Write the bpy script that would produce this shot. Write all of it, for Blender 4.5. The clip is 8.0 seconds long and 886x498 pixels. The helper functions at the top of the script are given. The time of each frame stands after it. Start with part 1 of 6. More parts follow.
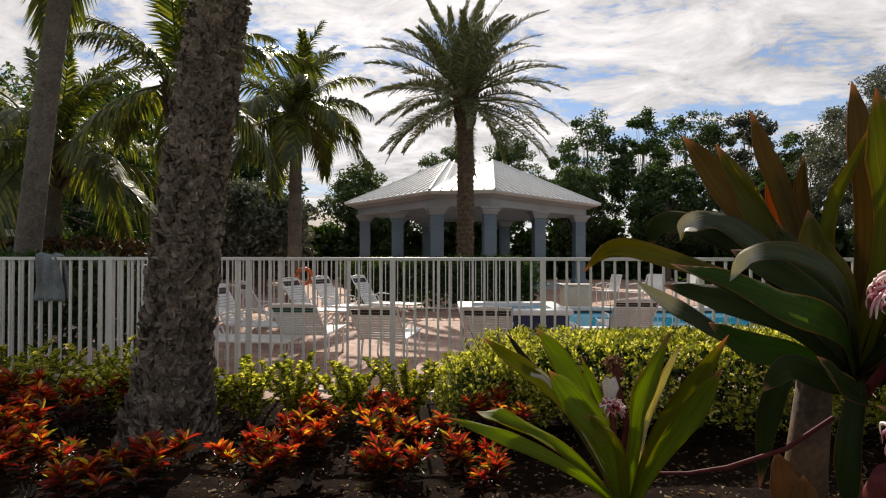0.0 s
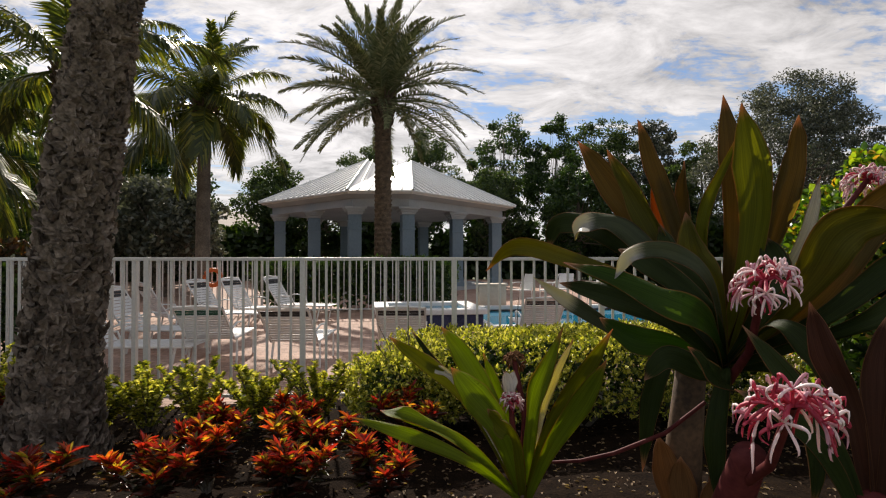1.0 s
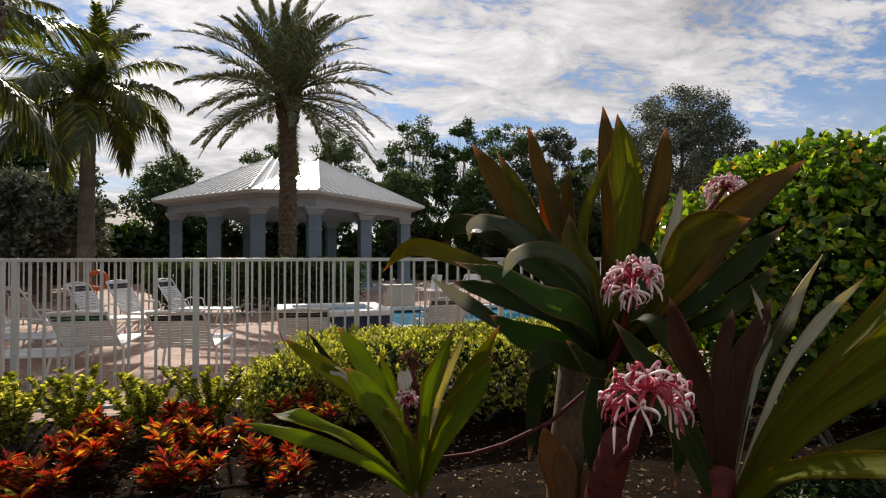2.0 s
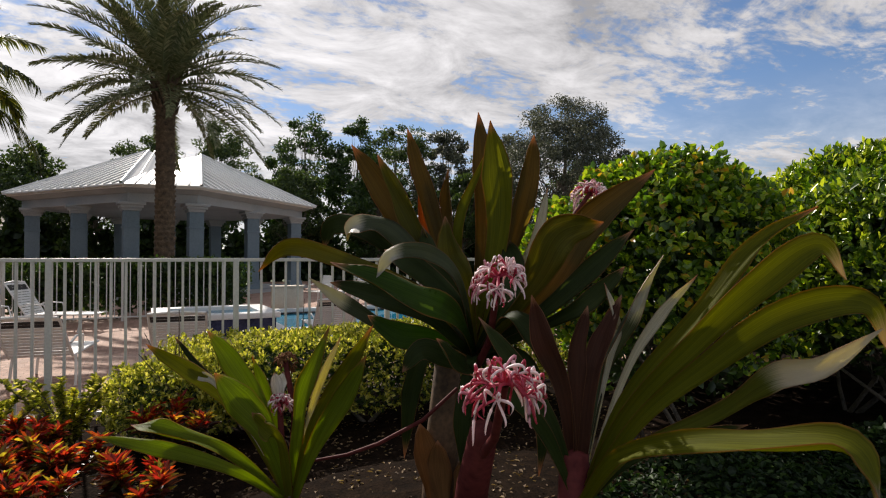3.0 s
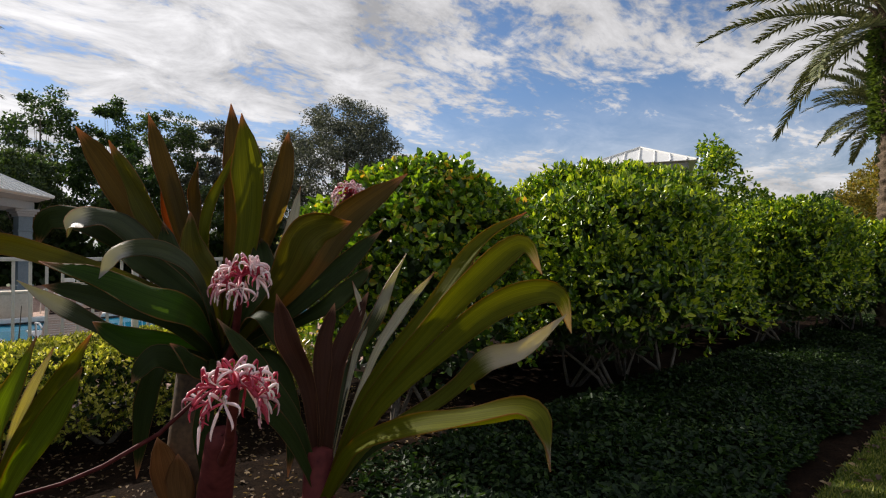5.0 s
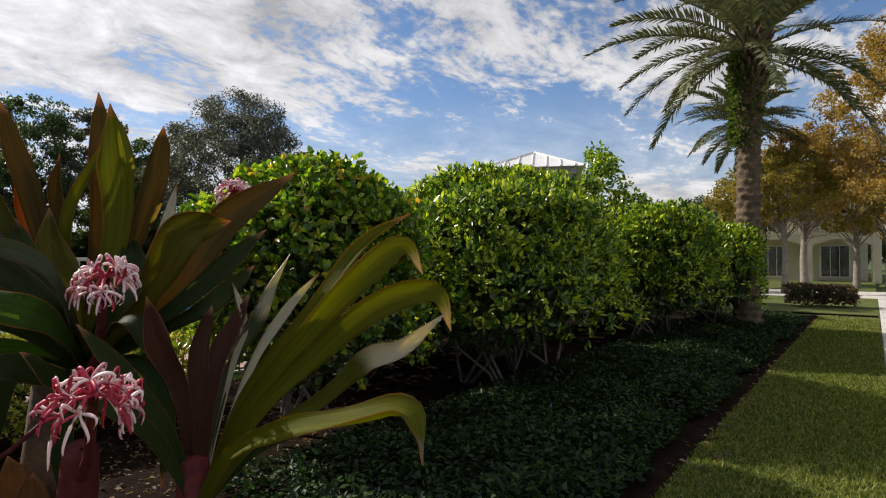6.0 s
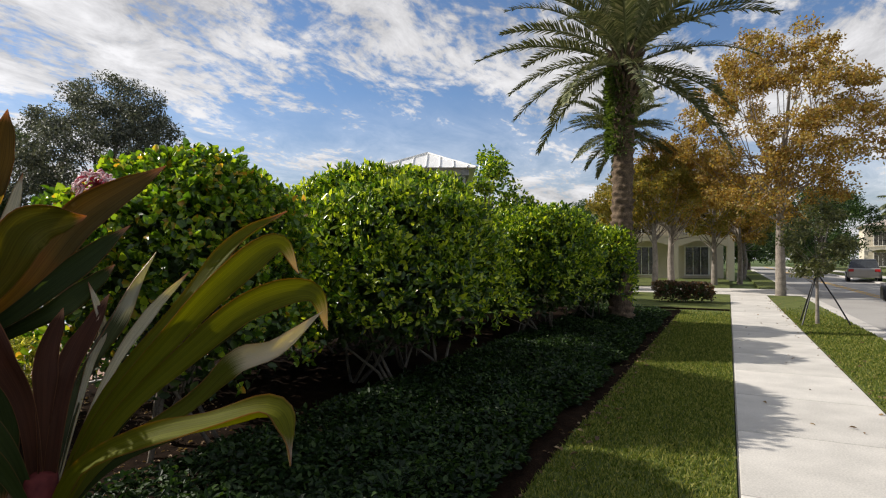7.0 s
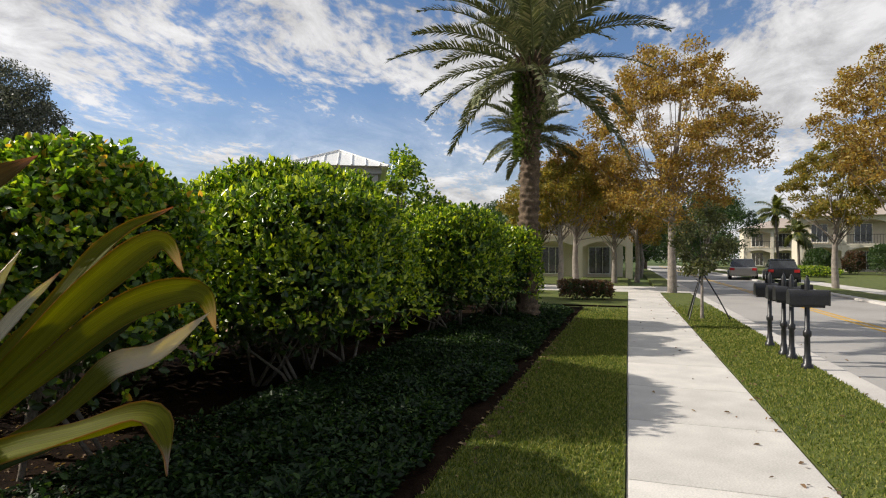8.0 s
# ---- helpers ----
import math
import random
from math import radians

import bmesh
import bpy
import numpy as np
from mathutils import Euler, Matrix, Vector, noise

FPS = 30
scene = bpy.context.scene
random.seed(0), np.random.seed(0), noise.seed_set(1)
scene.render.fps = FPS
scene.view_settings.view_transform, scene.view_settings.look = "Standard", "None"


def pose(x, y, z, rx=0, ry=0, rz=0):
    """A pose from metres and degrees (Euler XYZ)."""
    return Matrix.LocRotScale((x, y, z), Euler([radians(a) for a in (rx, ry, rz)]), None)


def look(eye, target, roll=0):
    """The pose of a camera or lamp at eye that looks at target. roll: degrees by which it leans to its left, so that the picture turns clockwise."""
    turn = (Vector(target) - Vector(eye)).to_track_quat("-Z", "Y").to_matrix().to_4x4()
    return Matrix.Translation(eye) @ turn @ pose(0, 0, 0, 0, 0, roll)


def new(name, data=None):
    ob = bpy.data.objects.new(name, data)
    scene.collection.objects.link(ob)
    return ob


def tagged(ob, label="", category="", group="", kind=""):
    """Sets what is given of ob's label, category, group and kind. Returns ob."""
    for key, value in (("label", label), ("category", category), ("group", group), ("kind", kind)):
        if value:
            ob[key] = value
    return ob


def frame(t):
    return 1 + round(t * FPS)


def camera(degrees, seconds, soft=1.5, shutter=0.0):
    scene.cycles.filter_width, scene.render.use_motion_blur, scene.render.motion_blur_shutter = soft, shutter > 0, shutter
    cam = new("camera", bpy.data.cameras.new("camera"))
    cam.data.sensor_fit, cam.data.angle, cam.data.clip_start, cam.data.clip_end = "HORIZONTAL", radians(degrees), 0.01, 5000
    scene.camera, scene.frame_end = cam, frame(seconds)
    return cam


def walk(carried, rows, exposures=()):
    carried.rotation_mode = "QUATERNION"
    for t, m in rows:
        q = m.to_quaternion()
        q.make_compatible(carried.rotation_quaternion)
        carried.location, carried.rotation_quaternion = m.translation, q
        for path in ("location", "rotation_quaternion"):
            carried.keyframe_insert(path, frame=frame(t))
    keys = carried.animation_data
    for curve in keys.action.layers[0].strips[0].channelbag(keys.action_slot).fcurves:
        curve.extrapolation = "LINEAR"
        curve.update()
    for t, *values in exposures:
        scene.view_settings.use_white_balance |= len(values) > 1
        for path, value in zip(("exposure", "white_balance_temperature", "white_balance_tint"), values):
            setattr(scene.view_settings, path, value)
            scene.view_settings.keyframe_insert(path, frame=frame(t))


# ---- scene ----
cam = camera(76.0, 8.0, soft=1.15)
PATH = [
    (0.0, (-0.000, 0.000, 1.503), (-0.000, 2.000, 1.527), 0.04),
    (0.5, (0.044, -0.009, 1.499), (0.163, 1.987, 1.525), 0.04),
    (1.0, (0.081, -0.025, 1.496), (0.361, 1.955, 1.522), -0.02),
    (1.5, (0.113, -0.049, 1.492), (0.540, 1.905, 1.520), -0.08),
    (3.0, (0.225, -0.126, 1.489), (1.154, 1.645, 1.520), -0.03),
    (3.5, (0.262, -0.151, 1.486), (1.348, 1.528, 1.517), -0.05),
    (4.0, (0.293, -0.174, 1.484), (1.542, 1.388, 1.513), -0.08),
    (4.5, (0.312, -0.201, 1.481), (1.707, 1.232, 1.511), -0.02),
    (6.0, (0.345, -0.316, 1.485), (2.062, 0.710, 1.515), -0.04),
    (6.5, (0.345, -0.356, 1.485), (2.151, 0.503, 1.514), 0.01),
    (7.0, (0.355, -0.392, 1.482), (2.229, 0.306, 1.510), 0.08),
    (7.5, (0.367, -0.420, 1.481), (2.289, 0.133, 1.508), 0.19),
    (8.0, (0.371, -0.458, 1.481), (2.328, -0.049, 1.507), 0.21),
]
walk(cam, [(t, look(eye, target, roll)) for t, eye, target, roll in PATH],
     [(0.0, 0.02, 7050, 13), (2.5, -0.10, 6850, 13), (4.5, -0.08, 6750, 12), (6.5, 0.12, 6650, 11), (8.0, 0.12, 6750, 11)])

# ---- sky and sun ----
SUN_ELEV, SUN_AZ = 35.0, -6.0          # degrees; azimuth from +y towards +x
sun_dir = Vector((math.sin(radians(SUN_AZ)) * math.cos(radians(SUN_ELEV)),
                  math.cos(radians(SUN_AZ)) * math.cos(radians(SUN_ELEV)), math.sin(radians(SUN_ELEV))))
sun_data = bpy.data.lights.new("sun", "SUN")
sun_data.energy, sun_data.angle, sun_data.color = 5.0, radians(0.6), (1.0, 0.95, 0.87)
sun = new("sun", sun_data)
sun.matrix_world = look(sun_dir * 100, (0, 0, 0))


def build_world():
    w = bpy.data.worlds.new("sky")
    scene.world = w
    w.use_nodes = True
    n, l = w.node_tree.nodes, w.node_tree.links
    n.clear()
    out = n.new("ShaderNodeOutputWorld")
    sky = n.new("ShaderNodeTexSky")
    sky.sky_type, sky.sun_disc = "NISHITA", False
    sky.sun_elevation, sky.sun_rotation = radians(SUN_ELEV), radians(SUN_AZ)
    sky.air_density, sky.dust_density, sky.ozone_density = 0.9, 0.1, 4.5
    bg = n.new("ShaderNodeBackground")
    bg.inputs["Strength"].default_value = 0.12
    l.new(sky.outputs[0], bg.inputs[0])
    tc = n.new("ShaderNodeTexCoord")
    sep = n.new("ShaderNodeSeparateXYZ")
    l.new(tc.outputs["Generated"], sep.inputs[0])

    def m(op, a, b=None, clamp=False):
        q = n.new("ShaderNodeMath")
        q.operation, q.use_clamp = op, clamp
        for i, x in enumerate((a, b)):
            if x is None:
                continue
            if isinstance(x, (int, float)):
                q.inputs[i].default_value = x
            else:
                l.new(x, q.inputs[i])
        return q.outputs[0]
    up = m("ADD", m("MAXIMUM", sep.outputs[2], 0.0), 0.16)
    comb = n.new("ShaderNodeCombineXYZ")
    l.new(m("DIVIDE", sep.outputs[0], up), comb.inputs[0])
    l.new(m("DIVIDE", sep.outputs[1], up), comb.inputs[1])

    def noise_tex(scale, detail, rough, stretch, turn, dist=0.0):
        mp = n.new("ShaderNodeMapping")
        mp.inputs["Rotation"].default_value = (0, 0, radians(turn))
        mp.inputs["Scale"].default_value = stretch
        l.new(comb.outputs[0], mp.inputs[0])
        t = n.new("ShaderNodeTexNoise")
        t.inputs["Scale"].default_value, t.inputs["Detail"].default_value = scale, detail
        t.inputs["Roughness"].default_value, t.inputs["Distortion"].default_value = rough, dist
        l.new(mp.outputs[0], t.inputs[0])
        return t.outputs[0]
    big = noise_tex(0.62, 3, 0.5, (1, 1.5, 1), 25, 0.2)
    mid = noise_tex(2.6, 10, 0.66, (1, 1.4, 1), 35, 0.45)
    fine = noise_tex(17.0, 4, 0.55, (1, 1.7, 1), 20, 0.3)
    # the cover thickens towards the sun
    near_sun = n.new("ShaderNodeVectorMath")
    near_sun.operation = "DOT_PRODUCT"
    l.new(tc.outputs["Generated"], near_sun.inputs[0])
    near_sun.inputs[1].default_value = sun_dir
    cover = m("MULTIPLY", m("POWER", m("MAXIMUM", near_sun.outputs["Value"], 0.0), 7.0), 0.10)
    dens = m("ADD", m("ADD", m("ADD", m("MULTIPLY", big, 0.66), m("MULTIPLY", mid, 0.52)), m("MULTIPLY", fine, 0.20)), cover)
    mask = n.new("ShaderNodeMapRange")
    mask.interpolation_type = "SMOOTHSTEP"
    l.new(dens, mask.inputs[0])
    mask.inputs[1].default_value, mask.inputs[2].default_value = 0.62, 0.73
    mask.inputs[3].default_value, mask.inputs[4].default_value = 0.0, 0.96
    haze = m("SUBTRACT", 1.0, m("MULTIPLY", sep.outputs[2], 3.6), True)
    mask_all = m("MAXIMUM", mask.outputs[0], m("MULTIPLY", m("MULTIPLY", haze, m("ADD", 0.55, mid)), 0.95), True)
    # cloud brightness rises towards the sun
    dot = n.new("ShaderNodeVectorMath")
    dot.operation = "DOT_PRODUCT"
    l.new(tc.outputs["Generated"], dot.inputs[0])
    dot.inputs[1].default_value = sun_dir
    glow = m("POWER", m("MAXIMUM", dot.outputs["Value"], 0.0), 5.0)
    shade = n.new("ShaderNodeMapRange")
    l.new(mid, shade.inputs[0])
    shade.inputs[1].default_value, shade.inputs[2].default_value = 0.35, 0.65
    shade.inputs[3].default_value, shade.inputs[4].default_value = 0.50, 1.08
    cloud = n.new("ShaderNodeBackground")
    cloud.inputs[0].default_value = (0.93, 0.94, 0.97, 1)
    l.new(m("MULTIPLY", shade.outputs[0], m("ADD", 0.80, m("MULTIPLY", glow, 0.44))), cloud.inputs[1])
    mix = n.new("ShaderNodeMixShader")
    l.new(mask_all, mix.inputs[0])
    l.new(bg.outputs[0], mix.inputs[1])
    l.new(cloud.outputs[0], mix.inputs[2])
    l.new(mix.outputs[0], out.inputs[0])


build_world()

# ---- materials ----


def mat(name, c1, c2, rough=0.7, scale=3.0, fine=40.0, bump=0.15, metal=0.0, spec=0.4, rand=0.0, c3=None, c3_at=0.62):
    """A surface with two scales of colour variation and fine relief."""
    m = bpy.data.materials.new(name)
    m.use_nodes = True
    n, l = m.node_tree.nodes, m.node_tree.links
    b = n["Principled BSDF"]
    tc = n.new("ShaderNodeTexCoord")
    t1, t2 = n.new("ShaderNodeTexNoise"), n.new("ShaderNodeTexNoise")
    t1.inputs["Scale"].default_value, t1.inputs["Detail"].default_value = scale, 5
    t2.inputs["Scale"].default_value, t2.inputs["Detail"].default_value = fine, 6
    l.new(tc.outputs["Object"], t1.inputs[0])
    l.new(tc.outputs["Object"], t2.inputs[0])
    add = n.new("ShaderNodeMath")
    add.operation = "MULTIPLY_ADD"
    l.new(t2.outputs[0], add.inputs[0])
    add.inputs[1].default_value = 0.5
    half = n.new("ShaderNodeMath")
    half.operation = "MULTIPLY"
    half.inputs[1].default_value = 0.5
    l.new(t1.outputs[0], half.inputs[0])
    l.new(half.outputs[0], add.inputs[2])
    ramp = n.new("ShaderNodeValToRGB")
    ramp.color_ramp.elements[0].position, ramp.color_ramp.elements[1].position = 0.36, 0.62
    ramp.color_ramp.elements[0].color, ramp.color_ramp.elements[1].color = (*c1, 1), (*c2, 1)
    if c3:
        e = ramp.color_ramp.elements.new(min(0.98, c3_at + 0.06))
        e.color = (*c3, 1)
    l.new(add.outputs[0], ramp.inputs[0])
    col = ramp.outputs[0]
    if rand:
        info = n.new("ShaderNodeObjectInfo")
        hsv = n.new("ShaderNodeHueSaturation")
        mr = n.new("ShaderNodeMapRange")
        mr.inputs[3].default_value, mr.inputs[4].default_value = 1 - rand, 1 + rand
        l.new(info.outputs["Random"], mr.inputs[0])
        l.new(mr.outputs[0], hsv.inputs["Value"])
        l.new(col, hsv.inputs["Color"])
        col = hsv.outputs[0]
    l.new(col, b.inputs["Base Color"])
    b.inputs["Roughness"].default_value, b.inputs["Metallic"].default_value = rough, metal
    b.inputs["Specular IOR Level"].default_value = spec
    if bump:
        bp = n.new("ShaderNodeBump")
        bp.inputs["Strength"].default_value, bp.inputs["Distance"].default_value = bump, 0.02
        l.new(add.outputs[0], bp.inputs["Height"])
        l.new(bp.outputs[0], b.inputs["Normal"])
    return m


def leaf_mat(name, stops, rough=0.45, trans=0.35, tint=(1.0, 1.0, 0.45), spec=0.5, grain=30.0):
    """A leaf surface: colour by leaf, light passing through the blade."""
    m = bpy.data.materials.new(name)
    m.use_nodes = True
    n, l = m.node_tree.nodes, m.node_tree.links
    b = n["Principled BSDF"]
    geo = n.new("ShaderNodeNewGeometry")
    ramp = n.new("ShaderNodeValToRGB")
    els = ramp.color_ramp.elements
    els[0].position, els[0].color = stops[0][0], (*stops[0][1], 1)
    els[1].position, els[1].color = stops[-1][0], (*stops[-1][1], 1)
    for p, c in stops[1:-1]:
        els.new(p).color = (*c, 1)
    tc = n.new("ShaderNodeTexCoord")
    nz = n.new("ShaderNodeTexNoise")
    nz.inputs["Scale"].default_value = grain
    l.new(tc.outputs["Object"], nz.inputs[0])
    mx = n.new("ShaderNodeMath")
    mx.operation = "MULTIPLY_ADD"
    l.new(nz.outputs[0], mx.inputs[0])
    mx.inputs[1].default_value = 0.35
    sub = n.new("ShaderNodeMath")
    sub.operation = "SUBTRACT"
    sub.inputs[1].default_value = 0.175
    l.new(geo.outputs["Random Per Island"], sub.inputs[0])
    l.new(sub.outputs[0], mx.inputs[2])
    l.new(mx.outputs[0], ramp.inputs[0])
    l.new(ramp.outputs[0], b.inputs["Base Color"])
    b.inputs["Roughness"].default_value = rough
    b.inputs["Specular IOR Level"].default_value = spec
    if trans:
        tr = n.new("ShaderNodeBsdfTranslucent")
        mul = n.new("ShaderNodeMix")
        mul.data_type, mul.blend_type = "RGBA", "MULTIPLY"
        mul.inputs[0].default_value = 1.0
        l.new(ramp.outputs[0], mul.inputs[6])
        mul.inputs[7].default_value = (*[2.9 * x for x in tint], 1)
        l.new(mul.outputs[2], tr.inputs[0])
        mix = n.new("ShaderNodeMixShader")
        mix.inputs[0].default_value = trans
        l.new(b.outputs[0], mix.inputs[1])
        l.new(tr.outputs[0], mix.inputs[2])
        l.new(mix.outputs[0], n["Material Output"].inputs[0])
    return m


M_ground = mat("ground_grass", (0.035, 0.06, 0.012), (0.09, 0.13, 0.025), 0.9, 0.5, 18, 0.4)
M_lawn = mat("lawn_turf", (0.035, 0.055, 0.008), (0.13, 0.15, 0.026), 0.9, 2.6, 45, 0.8)
M_mulch = mat("mulch", (0.006, 0.004, 0.003), (0.022, 0.013, 0.008), 0.95, 9, 60, 1.0, c3=(0.06, 0.036, 0.022), spec=0.03)
M_concrete = mat("concrete", (0.44, 0.42, 0.385), (0.63, 0.60, 0.55), 0.88, 2.2, 70, 0.22, rand=0.07)
M_kerb = mat("kerb_concrete", (0.42, 0.40, 0.37), (0.58, 0.55, 0.51), 0.85, 1.1, 60, 0.2)
M_road = mat("road_asphalt", (0.27, 0.26, 0.245), (0.38, 0.365, 0.345), 0.85, 0.5, 70, 0.2)
M_line = mat("road_paint", (0.45, 0.26, 0.03), (0.6, 0.36, 0.05), 0.7, 3, 50, 0.05)
M_deck = mat("deck_pavers", (0.36, 0.22, 0.16), (0.56, 0.40, 0.32), 0.8, 0.8, 9, 0.2)
M_white = mat("white_paint", (0.70, 0.69, 0.66), (0.82, 0.81, 0.78), 0.45, 2, 50, 0.04)
M_fence = mat("fence_enamel", (0.58, 0.56, 0.52), (0.70, 0.68, 0.63), 0.4, 2, 60, 0.04)
M_trim = mat("pavilion_trim", (0.32, 0.34, 0.35), (0.42, 0.44, 0.45), 0.6, 1, 30, 0.05)
M_column = mat("column_blue_grey", (0.13, 0.19, 0.24), (0.19, 0.26, 0.31), 0.6, 1, 30, 0.06)
M_roof = mat("metal_roof", (0.70, 0.70, 0.68), (0.82, 0.82, 0.80), 0.32, 0.7, 20, 0.03, metal=0.0)
M_cream = mat("cream_stucco", (0.55, 0.50, 0.40), (0.68, 0.62, 0.50), 0.85, 0.8, 30, 0.12)
M_glass_dark = mat("window_glass", (0.01, 0.012, 0.014), (0.03, 0.035, 0.04), 0.08, 1, 5, 0.0, spec=0.8)
M_rooftile = mat("roof_tile", (0.30, 0.25, 0.21), (0.42, 0.36, 0.31), 0.8, 1, 14, 0.3)
M_black = mat("black_enamel", (0.010, 0.010, 0.011), (0.025, 0.025, 0.027), 0.35, 4, 50, 0.05)
M_bark = mat("bark", (0.08, 0.06, 0.045), (0.22, 0.18, 0.14), 0.9, 5, 30, 0.7)
M_bark_pale = mat("pale_bark", (0.14, 0.12, 0.10), (0.31, 0.27, 0.23), 0.9, 5, 26, 0.5)
M_palm_bark = mat("palm_bark", (0.04, 0.028, 0.020), (0.18, 0.125, 0.080), 0.95, 9, 50, 1.0, c3=(0.33, 0.24, 0.16))
M_near_bark = mat("shaggy_palm_bark", (0.09, 0.07, 0.052), (0.32, 0.255, 0.20), 0.95, 5, 38, 1.0, c3=(0.50, 0.45, 0.38))
M_coco = mat("smooth_palm_bark", (0.07, 0.058, 0.046), (0.18, 0.15, 0.12), 0.9, 4, 30, 0.5)
M_stem = mat("shrub_stem", (0.06, 0.05, 0.036), (0.18, 0.15, 0.115), 0.85, 8, 60, 0.3)
M_tile_blue = mat("spa_tile", (0.015, 0.02, 0.05), (0.05, 0.06, 0.13), 0.2, 3, 22, 0.05)
M_water = mat("pool_water", (0.01, 0.14, 0.25), (0.02, 0.22, 0.34), 0.05, 0.8, 3, 0.04, spec=0.08)
M_strap = mat("vinyl_strap_white", (0.68, 0.68, 0.66), (0.82, 0.82, 0.80), 0.45, 3, 40, 0.03)
M_strap_dark = mat("vinyl_strap_dark", (0.012, 0.012, 0.012), (0.03, 0.03, 0.03), 0.5, 3, 40, 0.03)
M_strap_green = mat("vinyl_strap_green", (0.01, 0.07, 0.04), (0.02, 0.11, 0.06), 0.5, 3, 40, 0.03)
M_beige = mat("beige_board", (0.50, 0.43, 0.34), (0.62, 0.55, 0.45), 0.7, 2, 30, 0.05)
M_towel = mat("grey_towel", (0.10, 0.12, 0.12), (0.24, 0.26, 0.26), 0.95, 6, 70, 0.6)



def lay_bricks(m, width, height, joint):
    """Brick courses in a paving surface: tinted bricks, sunk darker joints."""
    n, l = m.node_tree.nodes, m.node_tree.links
    b = n["Principled BSDF"]
    tc, br = n.new("ShaderNodeTexCoord"), n.new("ShaderNodeTexBrick")
    br.inputs["Scale"].default_value = 1.0
    br.inputs["Brick Width"].default_value, br.inputs["Row Height"].default_value = width, height
    br.inputs["Mortar Size"].default_value = joint
    br.inputs["Color1"].default_value, br.inputs["Color2"].default_value = (0.78, 0.74, 0.72, 1), (1.12, 1.04, 1.0, 1)
    br.inputs["Mortar"].default_value = (0.55, 0.52, 0.5, 1)
    l.new(tc.outputs["Object"], br.inputs[0])
    mul = n.new("ShaderNodeMix")
    mul.data_type, mul.blend_type = "RGBA", "MULTIPLY"
    mul.inputs[0].default_value = 1.0
    l.new(b.inputs["Base Color"].links[0].from_socket, mul.inputs[6])
    l.new(br.outputs[0], mul.inputs[7])
    l.new(mul.outputs[2], b.inputs["Base Color"])
    bp = n.new("ShaderNodeBump")
    bp.invert = True
    bp.inputs["Strength"].default_value, bp.inputs["Distance"].default_value = 0.6, 0.006
    l.new(br.outputs[1], bp.inputs["Height"])
    l.new(bp.outputs[0], b.inputs["Normal"])


lay_bricks(M_deck, 0.21, 0.105, 0.006)
L_hedge = leaf_mat("hedge_leaf", [(0.0, (0.014, 0.040, 0.005)), (0.4, (0.060, 0.125, 0.009)), (0.72, (0.21, 0.29, 0.018)), (1.0, (0.46, 0.50, 0.045))], 0.28, 0.28)
L_hedge_round = leaf_mat("round_hedge_leaf", [(0.0, (0.02, 0.055, 0.006)), (0.5, (0.08, 0.155, 0.011)), (0.9, (0.27, 0.36, 0.025)), (1.0, (0.42, 0.22, 0.03))], 0.3, 0.32)
L_gold = leaf_mat("gold_leaf", [(0.0, (0.05, 0.075, 0.010)), (0.3, (0.17, 0.19, 0.02)), (0.7, (0.42, 0.40, 0.065)), (1.0, (0.62, 0.56, 0.20))], 0.45, 0.34)
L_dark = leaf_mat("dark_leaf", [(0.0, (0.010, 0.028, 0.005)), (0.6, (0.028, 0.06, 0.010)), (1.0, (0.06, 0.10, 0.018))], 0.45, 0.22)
L_cover = leaf_mat("ground_cover_leaf", [(0.0, (0.005, 0.014, 0.004)), (0.6, (0.013, 0.033, 0.007)), (1.0, (0.042, 0.078, 0.014))], 0.55, 0.15, spec=0.25)
L_pine = leaf_mat("pine_needle", [(0.0, (0.018, 0.035, 0.010)), (0.6, (0.04, 0.07, 0.018)), (1.0, (0.08, 0.11, 0.03))], 0.6, 0.25)
L_grey = leaf_mat("grey_green_leaf", [(0.0, (0.035, 0.042, 0.030)), (0.6, (0.075, 0.085, 0.060)), (1.0, (0.16, 0.165, 0.125))], 0.55, 0.15, (1.0, 1.0, 0.7))
L_olive = leaf_mat("olive_leaf", [(0.0, (0.035, 0.042, 0.014)), (0.6, (0.07, 0.08, 0.028)), (1.0, (0.14, 0.14, 0.06))], 0.6, 0.25)
L_autumn = leaf_mat("autumn_leaf", [(0.0, (0.12, 0.07, 0.02)), (0.4, (0.22, 0.145, 0.032)), (0.75, (0.30, 0.22, 0.05)), (1.0, (0.13, 0.14, 0.03))], 0.6, 0.34, (1.0, 0.85, 0.45))
L_autumn_green = leaf_mat("turning_leaf", [(0.0, (0.10, 0.09, 0.015)), (0.5, (0.16, 0.155, 0.025)), (1.0, (0.24, 0.16, 0.03))], 0.6, 0.35, (1.0, 0.9, 0.45))
L_croton = leaf_mat("croton_leaf", [(0.0, (0.05, 0.07, 0.010)), (0.16, (0.07, 0.022, 0.010)), (0.40, (0.17, 0.014, 0.012)), (0.60, (0.30, 0.022, 0.014)), (0.74, (0.36, 0.07, 0.014)), (0.84, (0.44, 0.22, 0.02)), (0.91, (0.36, 0.34, 0.03)), (1.0, (0.10, 0.14, 0.014))], 0.42, 0.42, (1.0, 0.75, 0.45))
L_croton_old_shade = leaf_mat("old_shaded_croton_leaf", [(0.0, (0.014, 0.020, 0.006)), (0.5, (0.040, 0.018, 0.010)), (0.85, (0.09, 0.016, 0.012)), (1.0, (0.05, 0.07, 0.012))], 0.4, 0.25, (1.0, 0.75, 0.45))
